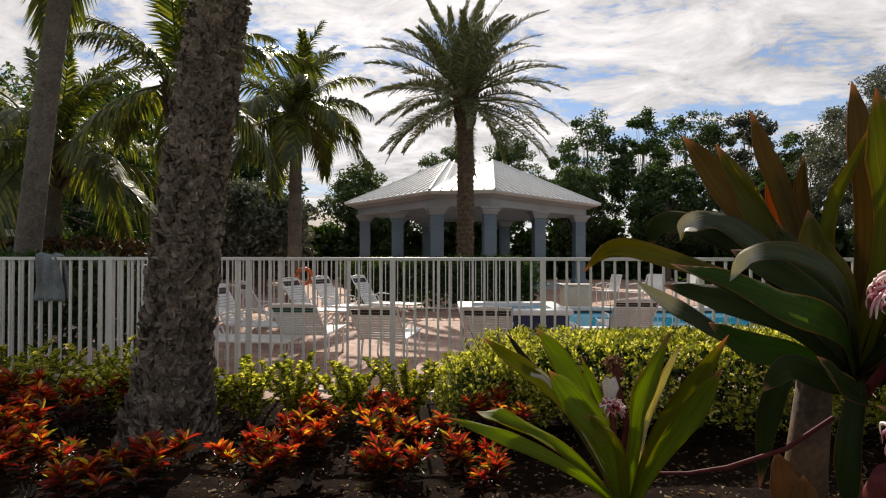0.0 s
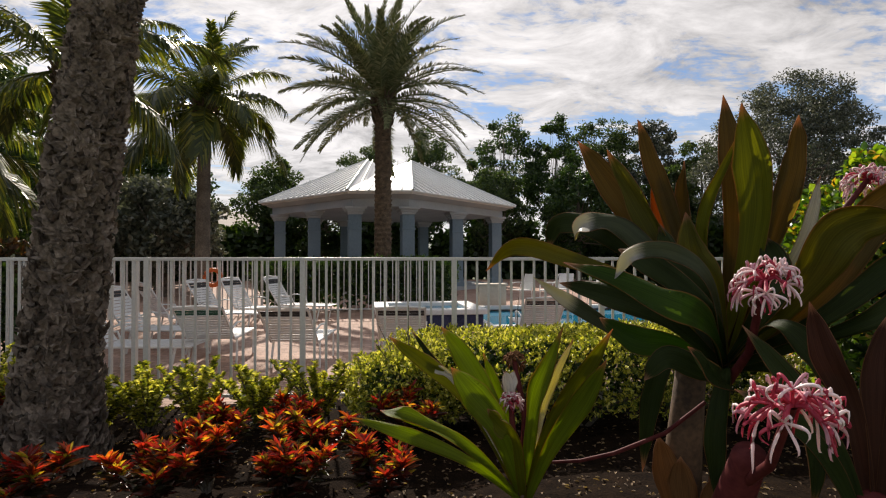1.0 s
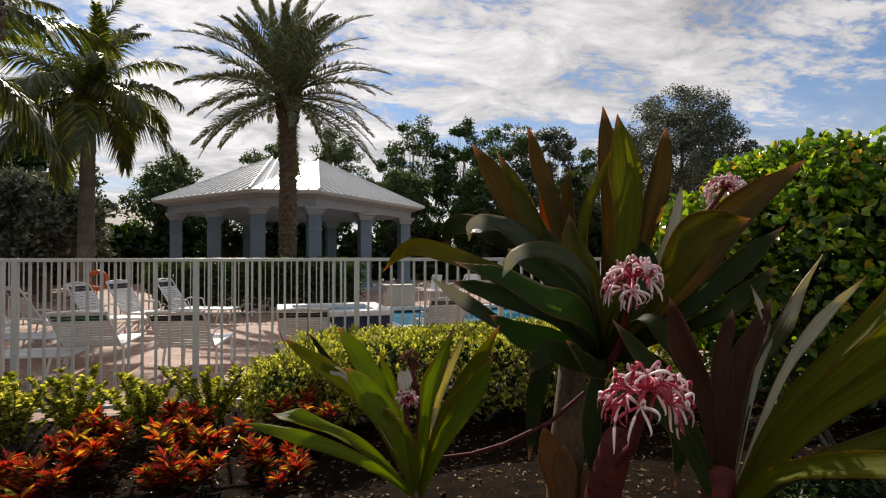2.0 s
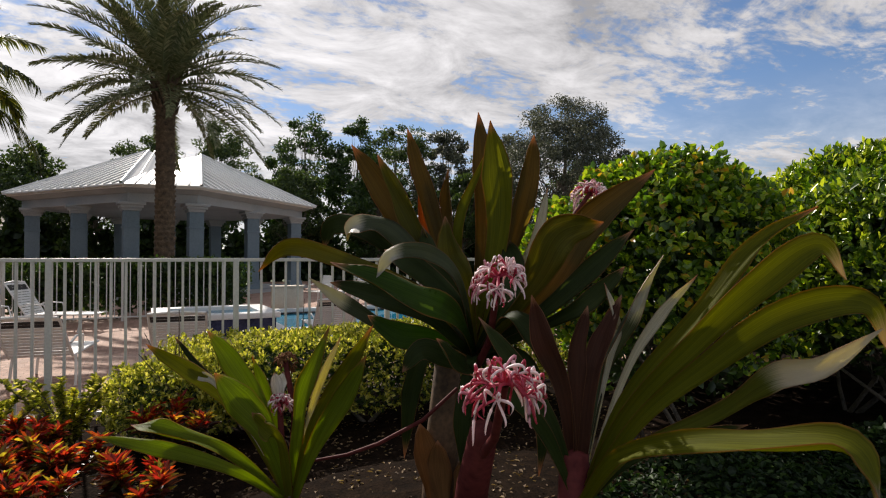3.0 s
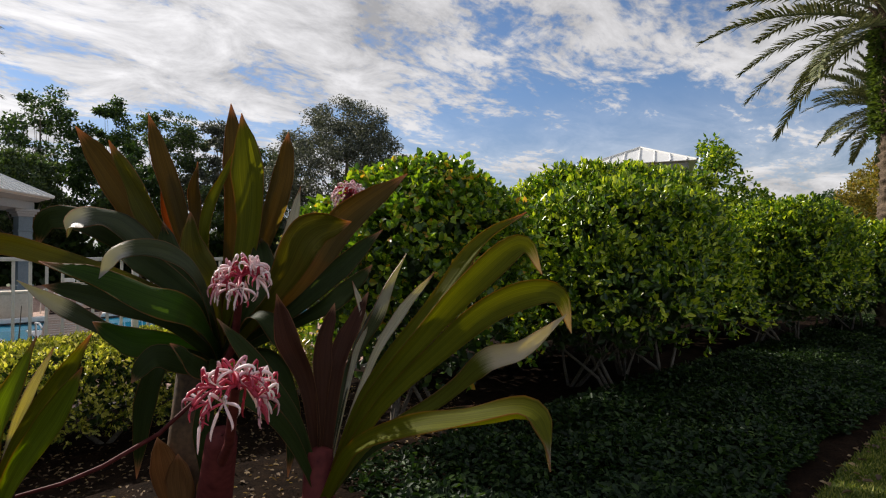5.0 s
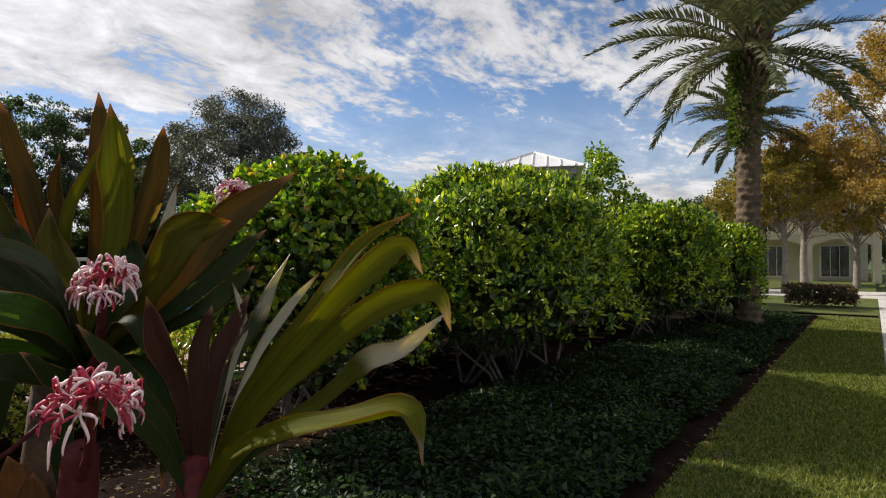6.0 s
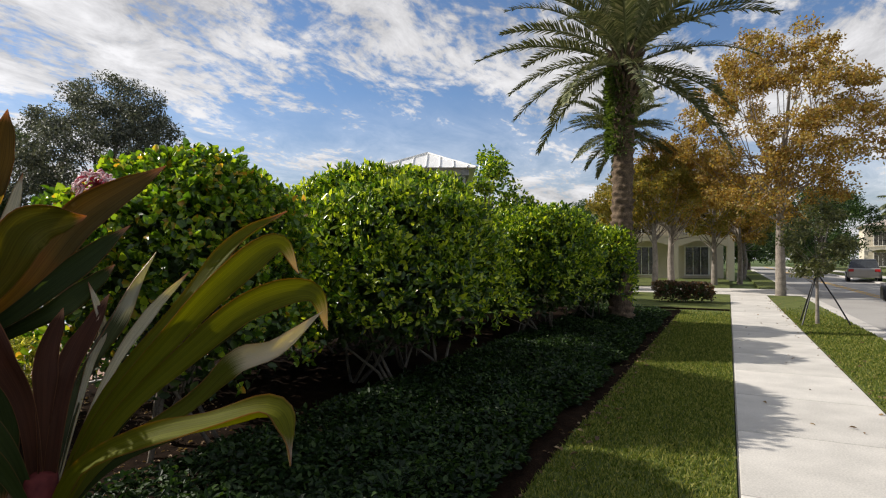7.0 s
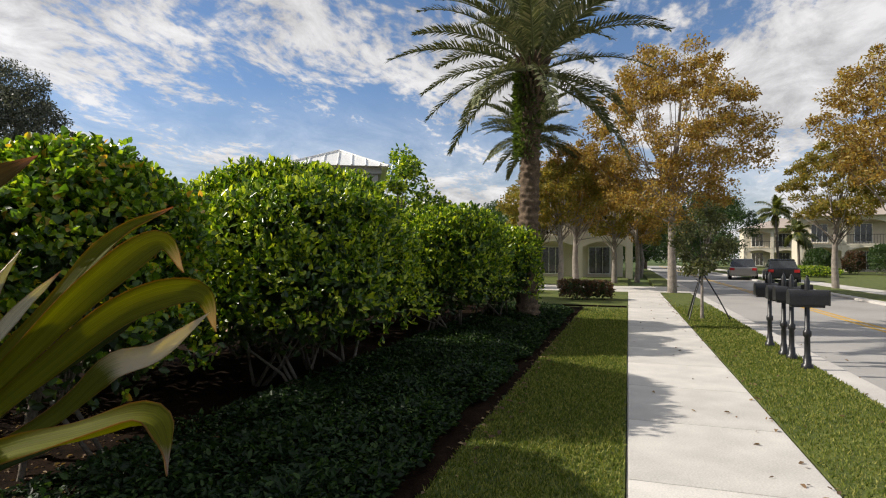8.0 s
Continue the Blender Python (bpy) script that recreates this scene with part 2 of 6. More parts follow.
L_frond = leaf_mat("date_frond_leaflet", [(0.0, (0.075, 0.090, 0.040)), (0.6, (0.155, 0.172, 0.085)), (1.0, (0.33, 0.31, 0.19))], 0.6, 0.05, (1.0, 1.0, 0.55), spec=0.1)
L_coco = leaf_mat("feather_palm_leaflet", [(0.0, (0.028, 0.042, 0.010)), (0.6, (0.065, 0.085, 0.016)), (1.0, (0.21, 0.20, 0.03))], 0.45, 0.25, (1.0, 1.0, 0.4))
L_fern = leaf_mat("fern_leaf", [(0.0, (0.03, 0.055, 0.01)), (1.0, (0.10, 0.14, 0.03))], 0.6, 0.22)
L_maroon = leaf_mat("maroon_leaf", [(0.0, (0.02, 0.03, 0.008)), (0.6, (0.06, 0.03, 0.012)), (1.0, (0.12, 0.05, 0.02))], 0.5, 0.2)
L_grass = leaf_mat("grass_blade", [(0.0, (0.035, 0.062, 0.009)), (0.6, (0.12, 0.15, 0.022)), (1.0, (0.30, 0.28, 0.09))], 0.7, 0.2, spec=0.2)
L_litter = leaf_mat("dry_leaf", [(0.0, (0.07, 0.042, 0.022)), (0.6, (0.17, 0.105, 0.055)), (1.0, (0.30, 0.21, 0.12))], 0.8, 0.15)

# ---- building helpers ----


def link(name, me, material, parent=None, label=""):
    me.materials.append(material) if not me.materials else None
    ob = new(name, me)
    if parent:
        ob.parent = parent
    if label:
        ob["label"] = label
    return ob


def part(name, bm, material, parent=None, label="", smooth=False):
    me = bpy.data.meshes.new(name)
    bm.to_mesh(me)
    bm.free()
    if smooth:
        me.polygons.foreach_set("use_smooth", [True] * len(me.polygons))
    return link(name, me, material, parent, label)


def thing(name, label, category, loc=(0, 0, 0), rz=0.0, group="", kind=""):
    e = new(name)
    e.empty_display_size = 0.1
    e.matrix_basis = pose(*loc, 0, 0, rz)
    return tagged(e, label, category, group, kind)


def box(bm, x0, x1, y0, y1, z0, z1, bevel=0.0):
    q = bmesh.ops.create_cube(bm, size=1)["verts"]
    bmesh.ops.transform(bm, matrix=Matrix.LocRotScale(((x0 + x1) / 2, (y0 + y1) / 2, (z0 + z1) / 2), None, (x1 - x0, y1 - y0, z1 - z0)), verts=q)
    if bevel:
        bmesh.ops.bevel(bm, geom=list({e for v in q for e in v.link_edges}), offset=bevel, segments=2, affect="EDGES", profile=0.6)


def boxed(x0, x1, y0, y1, z0, z1, bevel=0.0):
    bm = bmesh.new()
    box(bm, x0, x1, y0, y1, z0, z1, bevel)
    return bm


def np_mesh(name, verts, faces):
    """A mesh from arrays: verts (n, 3), faces (m, k)."""
    me = bpy.data.meshes.new(name)
    verts, faces = np.asarray(verts, np.float32), np.asarray(faces, np.int32)
    k = faces.shape[1]
    me.vertices.add(len(verts))
    me.vertices.foreach_set("co", verts.ravel())
    me.loops.add(faces.size)
    me.loops.foreach_set("vertex_index", faces.ravel())
    me.polygons.add(len(faces))
    me.polygons.foreach_set("loop_start", np.arange(0, faces.size, k, dtype=np.int32))
    me.update(calc_edges=True)
    me.validate()
    return me


def tube_mesh(name, pts, radii, seg=8, wobble=0.0, rng=None):
    pts = np.asarray(pts, float)
    tang = np.gradient(pts, axis=0)
    tang /= np.linalg.norm(tang, axis=1)[:, None] + 1e-9
    ref = np.where(np.abs(tang[:, 2:3]) > 0.9, [[1.0, 0, 0]], [[0, 0, 1.0]])
    u = np.cross(tang, ref)
    u /= np.linalg.norm(u, axis=1)[:, None]
    v = np.cross(tang, u)
    a = np.linspace(0, 2 * np.pi, seg, endpoint=False)
    r = np.asarray(radii, float)[:, None]
    if wobble and rng is not None:
        r = r * (1 + wobble * rng.standard_normal((len(pts), seg)))
    ring = pts[:, None] + (np.cos(a)[None, :, None] * u[:, None] + np.sin(a)[None, :, None] * v[:, None]) * np.broadcast_to(r, (len(pts), seg))[..., None]
    idx = np.arange(len(pts) * seg).reshape(len(pts), seg)
    f = np.stack([idx[:-1], np.roll(idx, -1, 1)[:-1], np.roll(idx, -1, 1)[1:], idx[1:]], -1).reshape(-1, 4)
    return ring.reshape(-1, 3), f


def join_np(chunks):
    vs, fs, o = [], [], 0
    for v, f in chunks:
        vs.append(v)
        fs.append(f + o)
        o += len(v)
    return np.concatenate(vs), np.concatenate(fs)


def unit(a):
    return a / (np.linalg.norm(a, axis=-1, keepdims=True) + 1e-9)


def leaves(pos, dirs, nrm, length, width, fold=0.18, curl=0.15):
    """Ovate creased leaves: six corners, two quads each."""
    n = len(pos)
    d = unit(dirs)
    s = unit(np.cross(d, nrm))
    k = np.cross(s, d)
    L, W = np.broadcast_to(length, n)[:, None], np.broadcast_to(width, n)[:, None]
    base, tip = pos, pos + d * L - k * L * curl
    l1, r1 = pos + d * L * 0.34 - s * W * 0.5 + k * W * fold, pos + d * L * 0.34 + s * W * 0.5 + k * W * fold
    l2, r2 = pos + d * L * 0.72 - s * W * 0.38 + k * (W * fold - L * curl * 0.4), pos + d * L * 0.72 + s * W * 0.38 + k * (W * fold - L * curl * 0.4)
    v = np.stack([base, l1, l2, tip, r2, r1], 1).reshape(-1, 3)
    i = np.arange(n)[:, None] * 6
    f = np.concatenate([i + np.array([[0, 1, 2, 3]]), i + np.array([[0, 3, 4, 5]])])
    return v, f


def slim_leaves(pos, dirs, nrm, length, width):
    """Cheap far leaves: one kite each."""
    n = len(pos)
    d = unit(dirs)
    s = unit(np.cross(d, nrm))
    L, W = np.broadcast_to(length, n)[:, None], np.broadcast_to(width, n)[:, None]
    v = np.stack([pos, pos + d * L * 0.45 - s * W * 0.5, pos + d * L, pos + d * L * 0.45 + s * W * 0.5], 1).reshape(-1, 3)
    return v, np.arange(n * 4).reshape(n, 4)


def rand_unit(rng, n):
    return unit(rng.standard_normal((n, 3)))


def lumpy(d, seed, amount):
    """Smooth lumps over directions."""
    r = np.random.default_rng(seed)
    out = np.zeros(len(d))
    for k in range(7):
        out += np.cos(d @ unit(r.standard_normal(3)) * r.uniform(3, 9) + r.uniform(0, 6.3)) / 7
    return 1 + amount * out * 2


def ground_sheet(name, x0, x1, y0, y1, z, material, label, category, kind="structure"):
    bm = boxed(x0, x1, y0, y1, z - 0.06, z)
    ob = part(name, bm, material)
    return tagged(ob, label, category, kind=kind)


def flat_poly(name, pts, z, thick, material, label, category, kind="structure"):
    bm = bmesh.new()
    f = bm.faces.new([bm.verts.new((x, y, z - thick)) for x, y in pts])
    q = bmesh.ops.extrude_face_region(bm, geom=[f])["geom"]
    bmesh.ops.translate(bm, vec=(0, 0, thick), verts=[g for g in q if isinstance(g, bmesh.types.BMVert)])
    bmesh.ops.recalc_face_normals(bm, faces=bm.faces)
    return tagged(part(name, bm, material), label, category, kind=kind)

# ---- the large structure ----
WALK = pose(0, -0.395, 0, 0, 0, -6.3)     # along the pavement's edge: +x away along it, -y towards the road


def along(s, off, z=0.0):
    return WALK @ Vector((s, -off, z))


def strip(name, s0, s1, o0, o1, z0, z1, material, label, category, bevel=0.0, parent=None):
    ob = part(name, boxed(s0, s1, -o1, -o0, z0, z1, bevel), material, parent)
    ob.matrix_basis = WALK
    return tagged(ob, label, category, kind="structure") if not parent else ob


tagged(part("ground", boxed(-450, 450, -450, 450, -0.5, -0.14), M_ground), "flat grassy ground reaching the horizon", "ground", kind="structure")
strip("lawn", -14, 70, -1.6, 0.0, -0.2, -0.012, M_lawn, "mown lawn between planting bed and pavement", "lawn")
strip("lawn_garden", 15.5, 70, -40, -1.6, -0.2, -0.016, M_lawn, "garden lawn beyond the hedge", "lawn")
strip("verge", -30, 70, 1.30, 2.45, -0.2, -0.006, M_lawn, "mown grass verge between pavement and road", "lawn")
strip("road", -60, 110, 2.78, 8.1, -0.2, -0.10, M_road, "pale worn asphalt road with leaf shadows", "road")
for o in (5.2, 5.42):
    strip("road_marking", -60, 110, o, o + 0.1, -0.11, -0.096, M_line, "yellow centre line on the road", "road marking")
strip("kerb_near", -60, 110, 2.45, 2.80, -0.2, -0.02, M_kerb, "pale concrete kerb along the road", "kerb", 0.02)
strip("kerb_far", -60, 110, 8.1, 8.45, -0.2, -0.02, M_kerb, "pale concrete kerb across the road", "kerb", 0.02)
strip("lawn_far", -60, 110, 8.45, 9.8, -0.2, -0.012, M_lawn, "grass verge across the road", "lawn")
strip("pavement_far", -60, 110, 9.8, 11.1, -0.2, 0.0, M_concrete, "concrete pavement across the road", "pavement")
strip("lawn_gardens", -60, 110, 11.1, 40, -0.2, -0.012, M_lawn, "front lawns across the road", "lawn")
pavement = strip("pavement", -9, 27, 0.01, 1.29, -0.2, -0.03, M_kerb, "pale concrete pavement of broad jointed slabs", "pavement")
strip("driveway", 26.0, 31.0, -22, 2.6, -0.2, -0.004, M_concrete, "concrete driveway crossing the pavement", "driveway")
strip("edging", 18.0, 18.12, -6, -0.02, -0.1, 0.03, M_mulch, "low brown edging across the lawn", "edging")


def mulch_bed():
    nx, ny = 150, 60
    xs, ys = np.linspace(-9, 17.5, nx), np.linspace(0, 1, ny)
    X, T = np.meshgrid(xs, ys, indexing="ij")
    low = -0.395 - 0.1105 * X + 1.18
    low = np.where(X < 3.2, np.minimum(low + 0.25 * (3.2 - X), 1.4), low)
    Y = low + (5.95 - low) * T
    rng = np.random.default_rng(5)
    Z = 0.012 + 0.20 * np.exp(-((X - 1.7) ** 2 + (Y - 2.5) ** 2) / 1.1) + 0.012 * rng.standard_normal(X.shape)
    Z[:, 0] = -0.03
    v = np.stack([X, Y, Z], -1).reshape(-1, 3)
    i = np.arange(nx * ny).reshape(nx, ny)
    f = np.stack([i[:-1, :-1], i[1:, :-1], i[1:, 1:], i[:-1, 1:]], -1).reshape(-1, 4)
    tagged(link("planting_bed", np_mesh("planting_bed", v, f), M_mulch), "dark mulch planting bed strewn with leaf litter", "planting bed", kind="structure")


def bed_height(x, y):
    return 0.012 + 0.20 * math.exp(-((x - 1.7) ** 2 + (y - 2.5) ** 2) / 1.1)


mulch_bed()
# the pool deck, laid round the pool's opening
DK = ((-14, 14, 5.95, 11.6), (-14, 2.7, 11.6, 16.2), (12.5, 14, 11.6, 16.2), (-14, 14, 16.2, 36))
for x0, x1, y0, y1 in DK:
    tagged(part("pool_deck", boxed(x0, x1, y0, y1, -0.12, 0.0), M_deck), "pinkish brick-paved pool deck", "paving", kind="structure")
tagged(part("pool_water", boxed(2.7, 12.5, 11.6, 16.2, -0.11, -0.09), M_water), "still turquoise water of a swimming pool", "water", kind="structure")
for x0, x1, y0, y1 in ((2.55, 12.65, 11.45, 11.75), (2.55, 12.65, 16.05, 16.35), (2.55, 2.85, 11.75, 16.05), (12.35, 12.65, 11.75, 16.05)):
    tagged(part("pool_coping", boxed(x0, x1, y0, y1, -0.05, 0.05, 0.015), M_white), "white coping round the pool", "coping", kind="structure")

# ---- the fence ----


def fence(p0, p1, panel, n_pickets, label, height=1.5, pick=0.011, post=0.026):
    a, b = Vector((*p0, 0)), Vector((*p1, 0))
    d = b - a
    length = d.length
    top = thing("fence", label, "fence", a, math.degrees(math.atan2(d.y, d.x)))
    n = max(1, round(length / panel))
    step = length / n
    pm = bpy.data.meshes.new("post")
    bm = boxed(-post, post, -post, post, 0, height - 0.012, 0.004)
    bm.to_mesh(pm)
    bm.free()
    km = bpy.data.meshes.new("picket")
    bm = boxed(-pick, pick, -pick, pick, 0.07, height - 0.03)
    bm.to_mesh(km)
    bm.free()
    for i in range(n + 1):
        ob = link("post", pm, M_fence, top)
        ob.location = (i * step, 0, 0)
    for i in range(n):
        for k in range(1, n_pickets):
            ob = link("picket", km, M_fence, top)
            ob.location = (i * step + step * k / n_pickets, 0, 0)
    for z, h, w in ((height - 0.03, 0.034, 0.022), (0.10, 0.032, 0.018)):
        part("rail", boxed(0, length, -w, w, z - h / 2, z + h / 2, 0.004), M_fence, top)
    return top


fence((-0.52 - 1.53 * 3, 5.86 + 0.135 * 3), (-0.52 + 1.53 * 4, 5.86 - 0.135 * 4), 1.53, 13, "white enamelled aluminium picket fence beside the pool deck")
fence((-6.2, 6.6), (-7.4, 12.5), 1.8, 13, "white aluminium picket fence down the side of the deck")
fence((-5.45, 6.75), (-2.35, 6.5), 1.55, 13, "second white picket fence close behind the first")
fence((-2.5, 15.2), (2.0, 15.2), 1.8, 14, "white aluminium picket fence at the back of the deck", 1.45)
fence((-7.4, 12.6), (-2.5, 15.15), 1.8, 15, "white aluminium picket fence slanting across the deck corner", 1.45, 0.014)
fence((-5.4, 6.35), (-6.1, 6.5), 0.8, 7, "narrow picket gate beside the fence")

# ---- the pavilion ----


def pavilion():
    top = thing("pavilion", "open pool pavilion, blue-grey columns under a pale metal hip roof", "pavilion", (0, 0, 0))
    plan = [Vector(p) for p in ((-3.8, 27.6), (-0.25, 22.85), (1.84, 22.6), (6.67, 27.85), (3.5, 32.3), (-0.9, 32.3))]
    cen = sum(plan, Vector((0, 0))) / len(plan)

    def ring(k):
        return [cen + (p - cen) * k for p in plan]

    def slab(name, k0, k1, z0, z1, material, label=""):
        bm = bmesh.new()
        lo, hi = [bm.verts.new((*p, z0)) for p in ring(k0)], [bm.verts.new((*p, z1)) for p in ring(k1)]
        bm.faces.new(lo[::-1])
        bm.faces.new(hi)
        for i in range(len(lo)):
            j = (i + 1) % len(lo)
            bm.faces.new((lo[i], lo[j], hi[j], hi[i]))
        bmesh.ops.recalc_face_normals(bm, faces=bm.faces)
        return part(name, bm, material, top, label)
    slab("plinth", 1.12, 1.12, 0.0, 0.16, M_trim)
    slab("entablature", 1.07, 1.07, 3.46, 3.78, M_trim, "pale grey beam")
    slab("cornice", 1.09, 1.15, 3.78, 3.92, M_trim)
    slab("fascia", 1.17, 1.17, 3.92, 4.03, M_white)
    cm = bpy.data.meshes.new("column_shaft")
    bm = boxed(-0.25, 0.25, -0.25, 0.25, 0.16, 3.16, 0.012)
    box(bm, -0.28, 0.28, -0.28, 0.28, 2.55, 2.62, 0.01)
    box(bm, -0.30, 0.30, -0.30, 0.30, 0.16, 0.38, 0.012)
    bm.to_mesh(cm)
    bm.free()
    km = bpy.data.meshes.new("capital")
    bm = boxed(-0.30, 0.30, -0.30, 0.30, 3.16, 3.26, 0.012)
    box(bm, -0.36, 0.36, -0.36, 0.36, 3.26, 3.36, 0.015)
    box(bm, -0.43, 0.43, -0.43, 0.43, 3.36, 3.462, 0.015)
    bm.to_mesh(km)
    bm.free()
    mids = [(plan[0] + plan[1]) / 2, (plan[2] + plan[3]) / 2, (plan[3] + plan[4]) / 2, (plan[4] + plan[5]) / 2, (plan[5] + plan[0]) / 2]
    for p in plan + mids:
        c = link("column", cm, M_column, top, "square blue-grey column")
        c.matrix_basis = pose(p.x, p.y, 0, 0, 0, 8)
        link("capital", km, M_trim, c, "stepped pale capital")
    # roof sheets: two peaks joined by a short dipped saddle
    e = [Vector((*p, 4.03)) for p in ring(1.2)]
    A, B = Vector((0.32, 27.5, 6.12)), Vector((2.4, 27.5, 6.12))
    V = (A + B) / 2 - Vector((0, 0, 0.32))
    F = (e[1] + e[2]) / 2
    Bk = (e[4] + e[5]) / 2
    faces = [(e[0], e[1], A), (e[1], F, V, A), (F, e[2], B, V), (e[2], e[3], B), (e[3], e[4], B), (e[4], Bk, V, B), (Bk, e[5], A, V), (e[5], e[0], A)]
    for f in faces:
        bm = bmesh.new()
        q = bm.faces.new([bm.verts.new(p) for p in f])
        ext = bmesh.ops.extrude_face_region(bm, geom=[q])["geom"]
        bmesh.ops.translate(bm, vec=(0, 0, -0.05), verts=[g for g in ext if isinstance(g, bmesh.types.BMVert)])
        bmesh.ops.recalc_face_normals(bm, faces=bm.faces)
        sheet = part("roof_sheet", bm, M_roof, top)
        # standing seams, running up the fall from the eave
        a, b = f[0], f[1]
        run = (b - a)
        n = max(2, int(run.length / 0.42))
        nor = run.cross(f[-1] - a).normalized()
        nor = -nor if nor.z < 0 else nor
        fall = nor.cross(run.normalized())
        fall = -fall if fall.z < 0 else fall
        bm = bmesh.new()
        poly = list(f)
        for i in range(1, n):
            p = a + run * i / n
            best = None
            for j in range(1, len(poly)):
                c, d = poly[j], poly[(j + 1) % len(poly)]
                m = Matrix(((fall.x, c.x - d.x), (fall.y, c.y - d.y)))
                if abs(m.determinant()) < 1e-6:
                    continue
                t, u = m.inverted() @ Vector((c.x - p.x, c.y - p.y))
                if t > 0.05 and -0.01 <= u <= 1.01 and (best is None or t < best):
                    best = t
            if best is None:
                continue
            q, side = p + fall * best, run.normalized() * 0.016
            lift = nor * 0.045
            vs = [bm.verts.new(w) for w in (p - side, p + side, q + side, q - side, p - side + lift, p + side + lift, q + side + lift, q - side + lift)]
            for idx in ((4, 5, 6, 7), (0, 1, 5, 4), (1, 2, 6, 5), (2, 3, 7, 6), (3, 0, 4, 7)):
                bm.faces.new([vs[k] for k in idx])
        if len(bm.faces):
            part("seam", bm, M_roof, sheet)
        else:
            bm.free()
    for p, q in ((e[0], A), (e[1], A), (e[2], B), (e[3], B), (e[4], B), (e[5], A)):
        v, f = tube_mesh("ridge", [p + Vector((0, 0, 0.02)), (p + q) / 2 + Vector((0, 0, 0.02)), q + Vector((0, 0, 0.02))], [0.06] * 3, 6)
        link("hip_cap", np_mesh("hip_cap", v, f), M_roof, top)


pavilion()

# ---- palms ----


def frond_mesh(name, L, elev, bend, n, leaf, width, droop, seed, vee=0.55, start=0.16):
    """A feather frond along +x: curved stalk and paired leaflets."""
    r = np.random.default_rng(seed)
    s = np.linspace(0, 1, 24)
    ang = elev - bend * s ** 1.4
    dx, dz = np.cos(ang) * L / 23, np.sin(ang) * L / 23
    P = np.stack([np.cumsum(dx) - dx[0], 0.04 * L * np.sin(s * 3 + seed) * s, np.cumsum(dz) - dz[0]], 1)
    tv, tf = tube_mesh("r", P, np.interp(s, [0, 0.15, 1], [0.045, 0.024, 0.005]) * L / 2.6, 5)
    chunks = [(tv, tf)]
    u = start + (1 - start) * (np.arange(n) + 0.5) / n
    for side in (-1, 1):
        q = np.clip(u + r.normal(0, 0.004, n), 0, 1)
        p0 = np.stack([np.interp(q, s, P[:, k]) for k in range(3)], 1)
        a = np.interp(q, s, ang)
        t = np.stack([np.cos(a), 0 * a, np.sin(a)], 1)
        up = np.stack([-np.sin(a), 0 * a, np.cos(a)], 1)
        fwd = np.interp(q, [0, 0.4, 1], [0.35, 0.75, 1.6])
        d = unit(t * fwd[:, None] + np.array([[0, side, 0]]) + up * (vee + r.normal(0, 0.25, (n, 1))))
        ln = leaf * np.interp(q, [start, 0.35, 0.6, 1], [0.55, 1.0, 0.95, 0.35]) * r.uniform(0.85, 1.1, n)
        mid = p0 + d * ln[:, None] * 0.5 + np.array([[0, 0, -1]]) * (droop * 0.18 * ln)[:, None]
        tip = p0 + d * ln[:, None] * 0.9 + np.array([[0, 0, -1]]) * (droop * 0.75 * ln)[:, None]
        w = unit(np.cross(d, up)) * width * 0.5
        v = np.stack([p0 - w * 0.6, p0 + w * 0.6, mid + w, tip, mid - w], 1).reshape(-1, 3)
        i = np.arange(n)[:, None] * 5
        f = np.concatenate([i + np.array([[0, 1, 2, 4]]), i + np.array([[4, 2, 3, 3]])])
        chunks.append((v, f[:n]))
        v2 = np.stack([mid - w, mid + w, tip, tip + w * 0.02], 1).reshape(-1, 3)
        chunks.append((v2, np.arange(n * 4).reshape(n, 4)))
    v, f = join_np(chunks)
    return np_mesh(name, v, f)


def palm_trunk(name, h, r0, r1, lean, rows, amp, seed, nth=40, dz=0.03, flare=0.35):
    r = np.random.default_rng(seed)
    nz = max(12, int(h / dz))
    z = np.linspace(0, h, nz)
    th = np.linspace(0, 2 * np.pi, nth, endpoint=False)
    Z, TH = np.meshgrid(z, th, indexing="ij")
    rad = r1 + (r0 - r1) * (1 - Z / h) + flare * r0 * np.exp(-Z / 0.35)
    k = Z / rows
    row = np.floor(k)
    u = TH / (2 * np.pi) * 7 + 0.5 * (row % 2) + 0.13 * np.sin(row * 12.9)
    fu, fv = np.abs((u % 1) - 0.5) * 2, k % 1
    jag = r.uniform(0.35, 1.35, (int(k.max()) + 2, 10))[row.astype(int), (np.floor(u) % 10).astype(int)]
    rad = rad + amp * jag * np.clip(1 - fu ** 2, 0, 1) * fv ** 1.3 + 0.3 * amp * r.standard_normal(rad.shape) * (nth > 50)
    X = lean[0] * (Z / h) ** 1.3 + rad * np.cos(TH)
    Y = lean[1] * (Z / h) ** 1.3 + rad * np.sin(TH)
    i = np.arange(nz * nth).reshape(nz, nth)
    f = np.stack([i[:-1], np.roll(i, -1, 1)[:-1], np.roll(i, -1, 1)[1:], i[1:]], -1).reshape(-1, 4)
    return np_mesh(name, np.stack([X, Y, Z], -1).reshape(-1, 3), f)


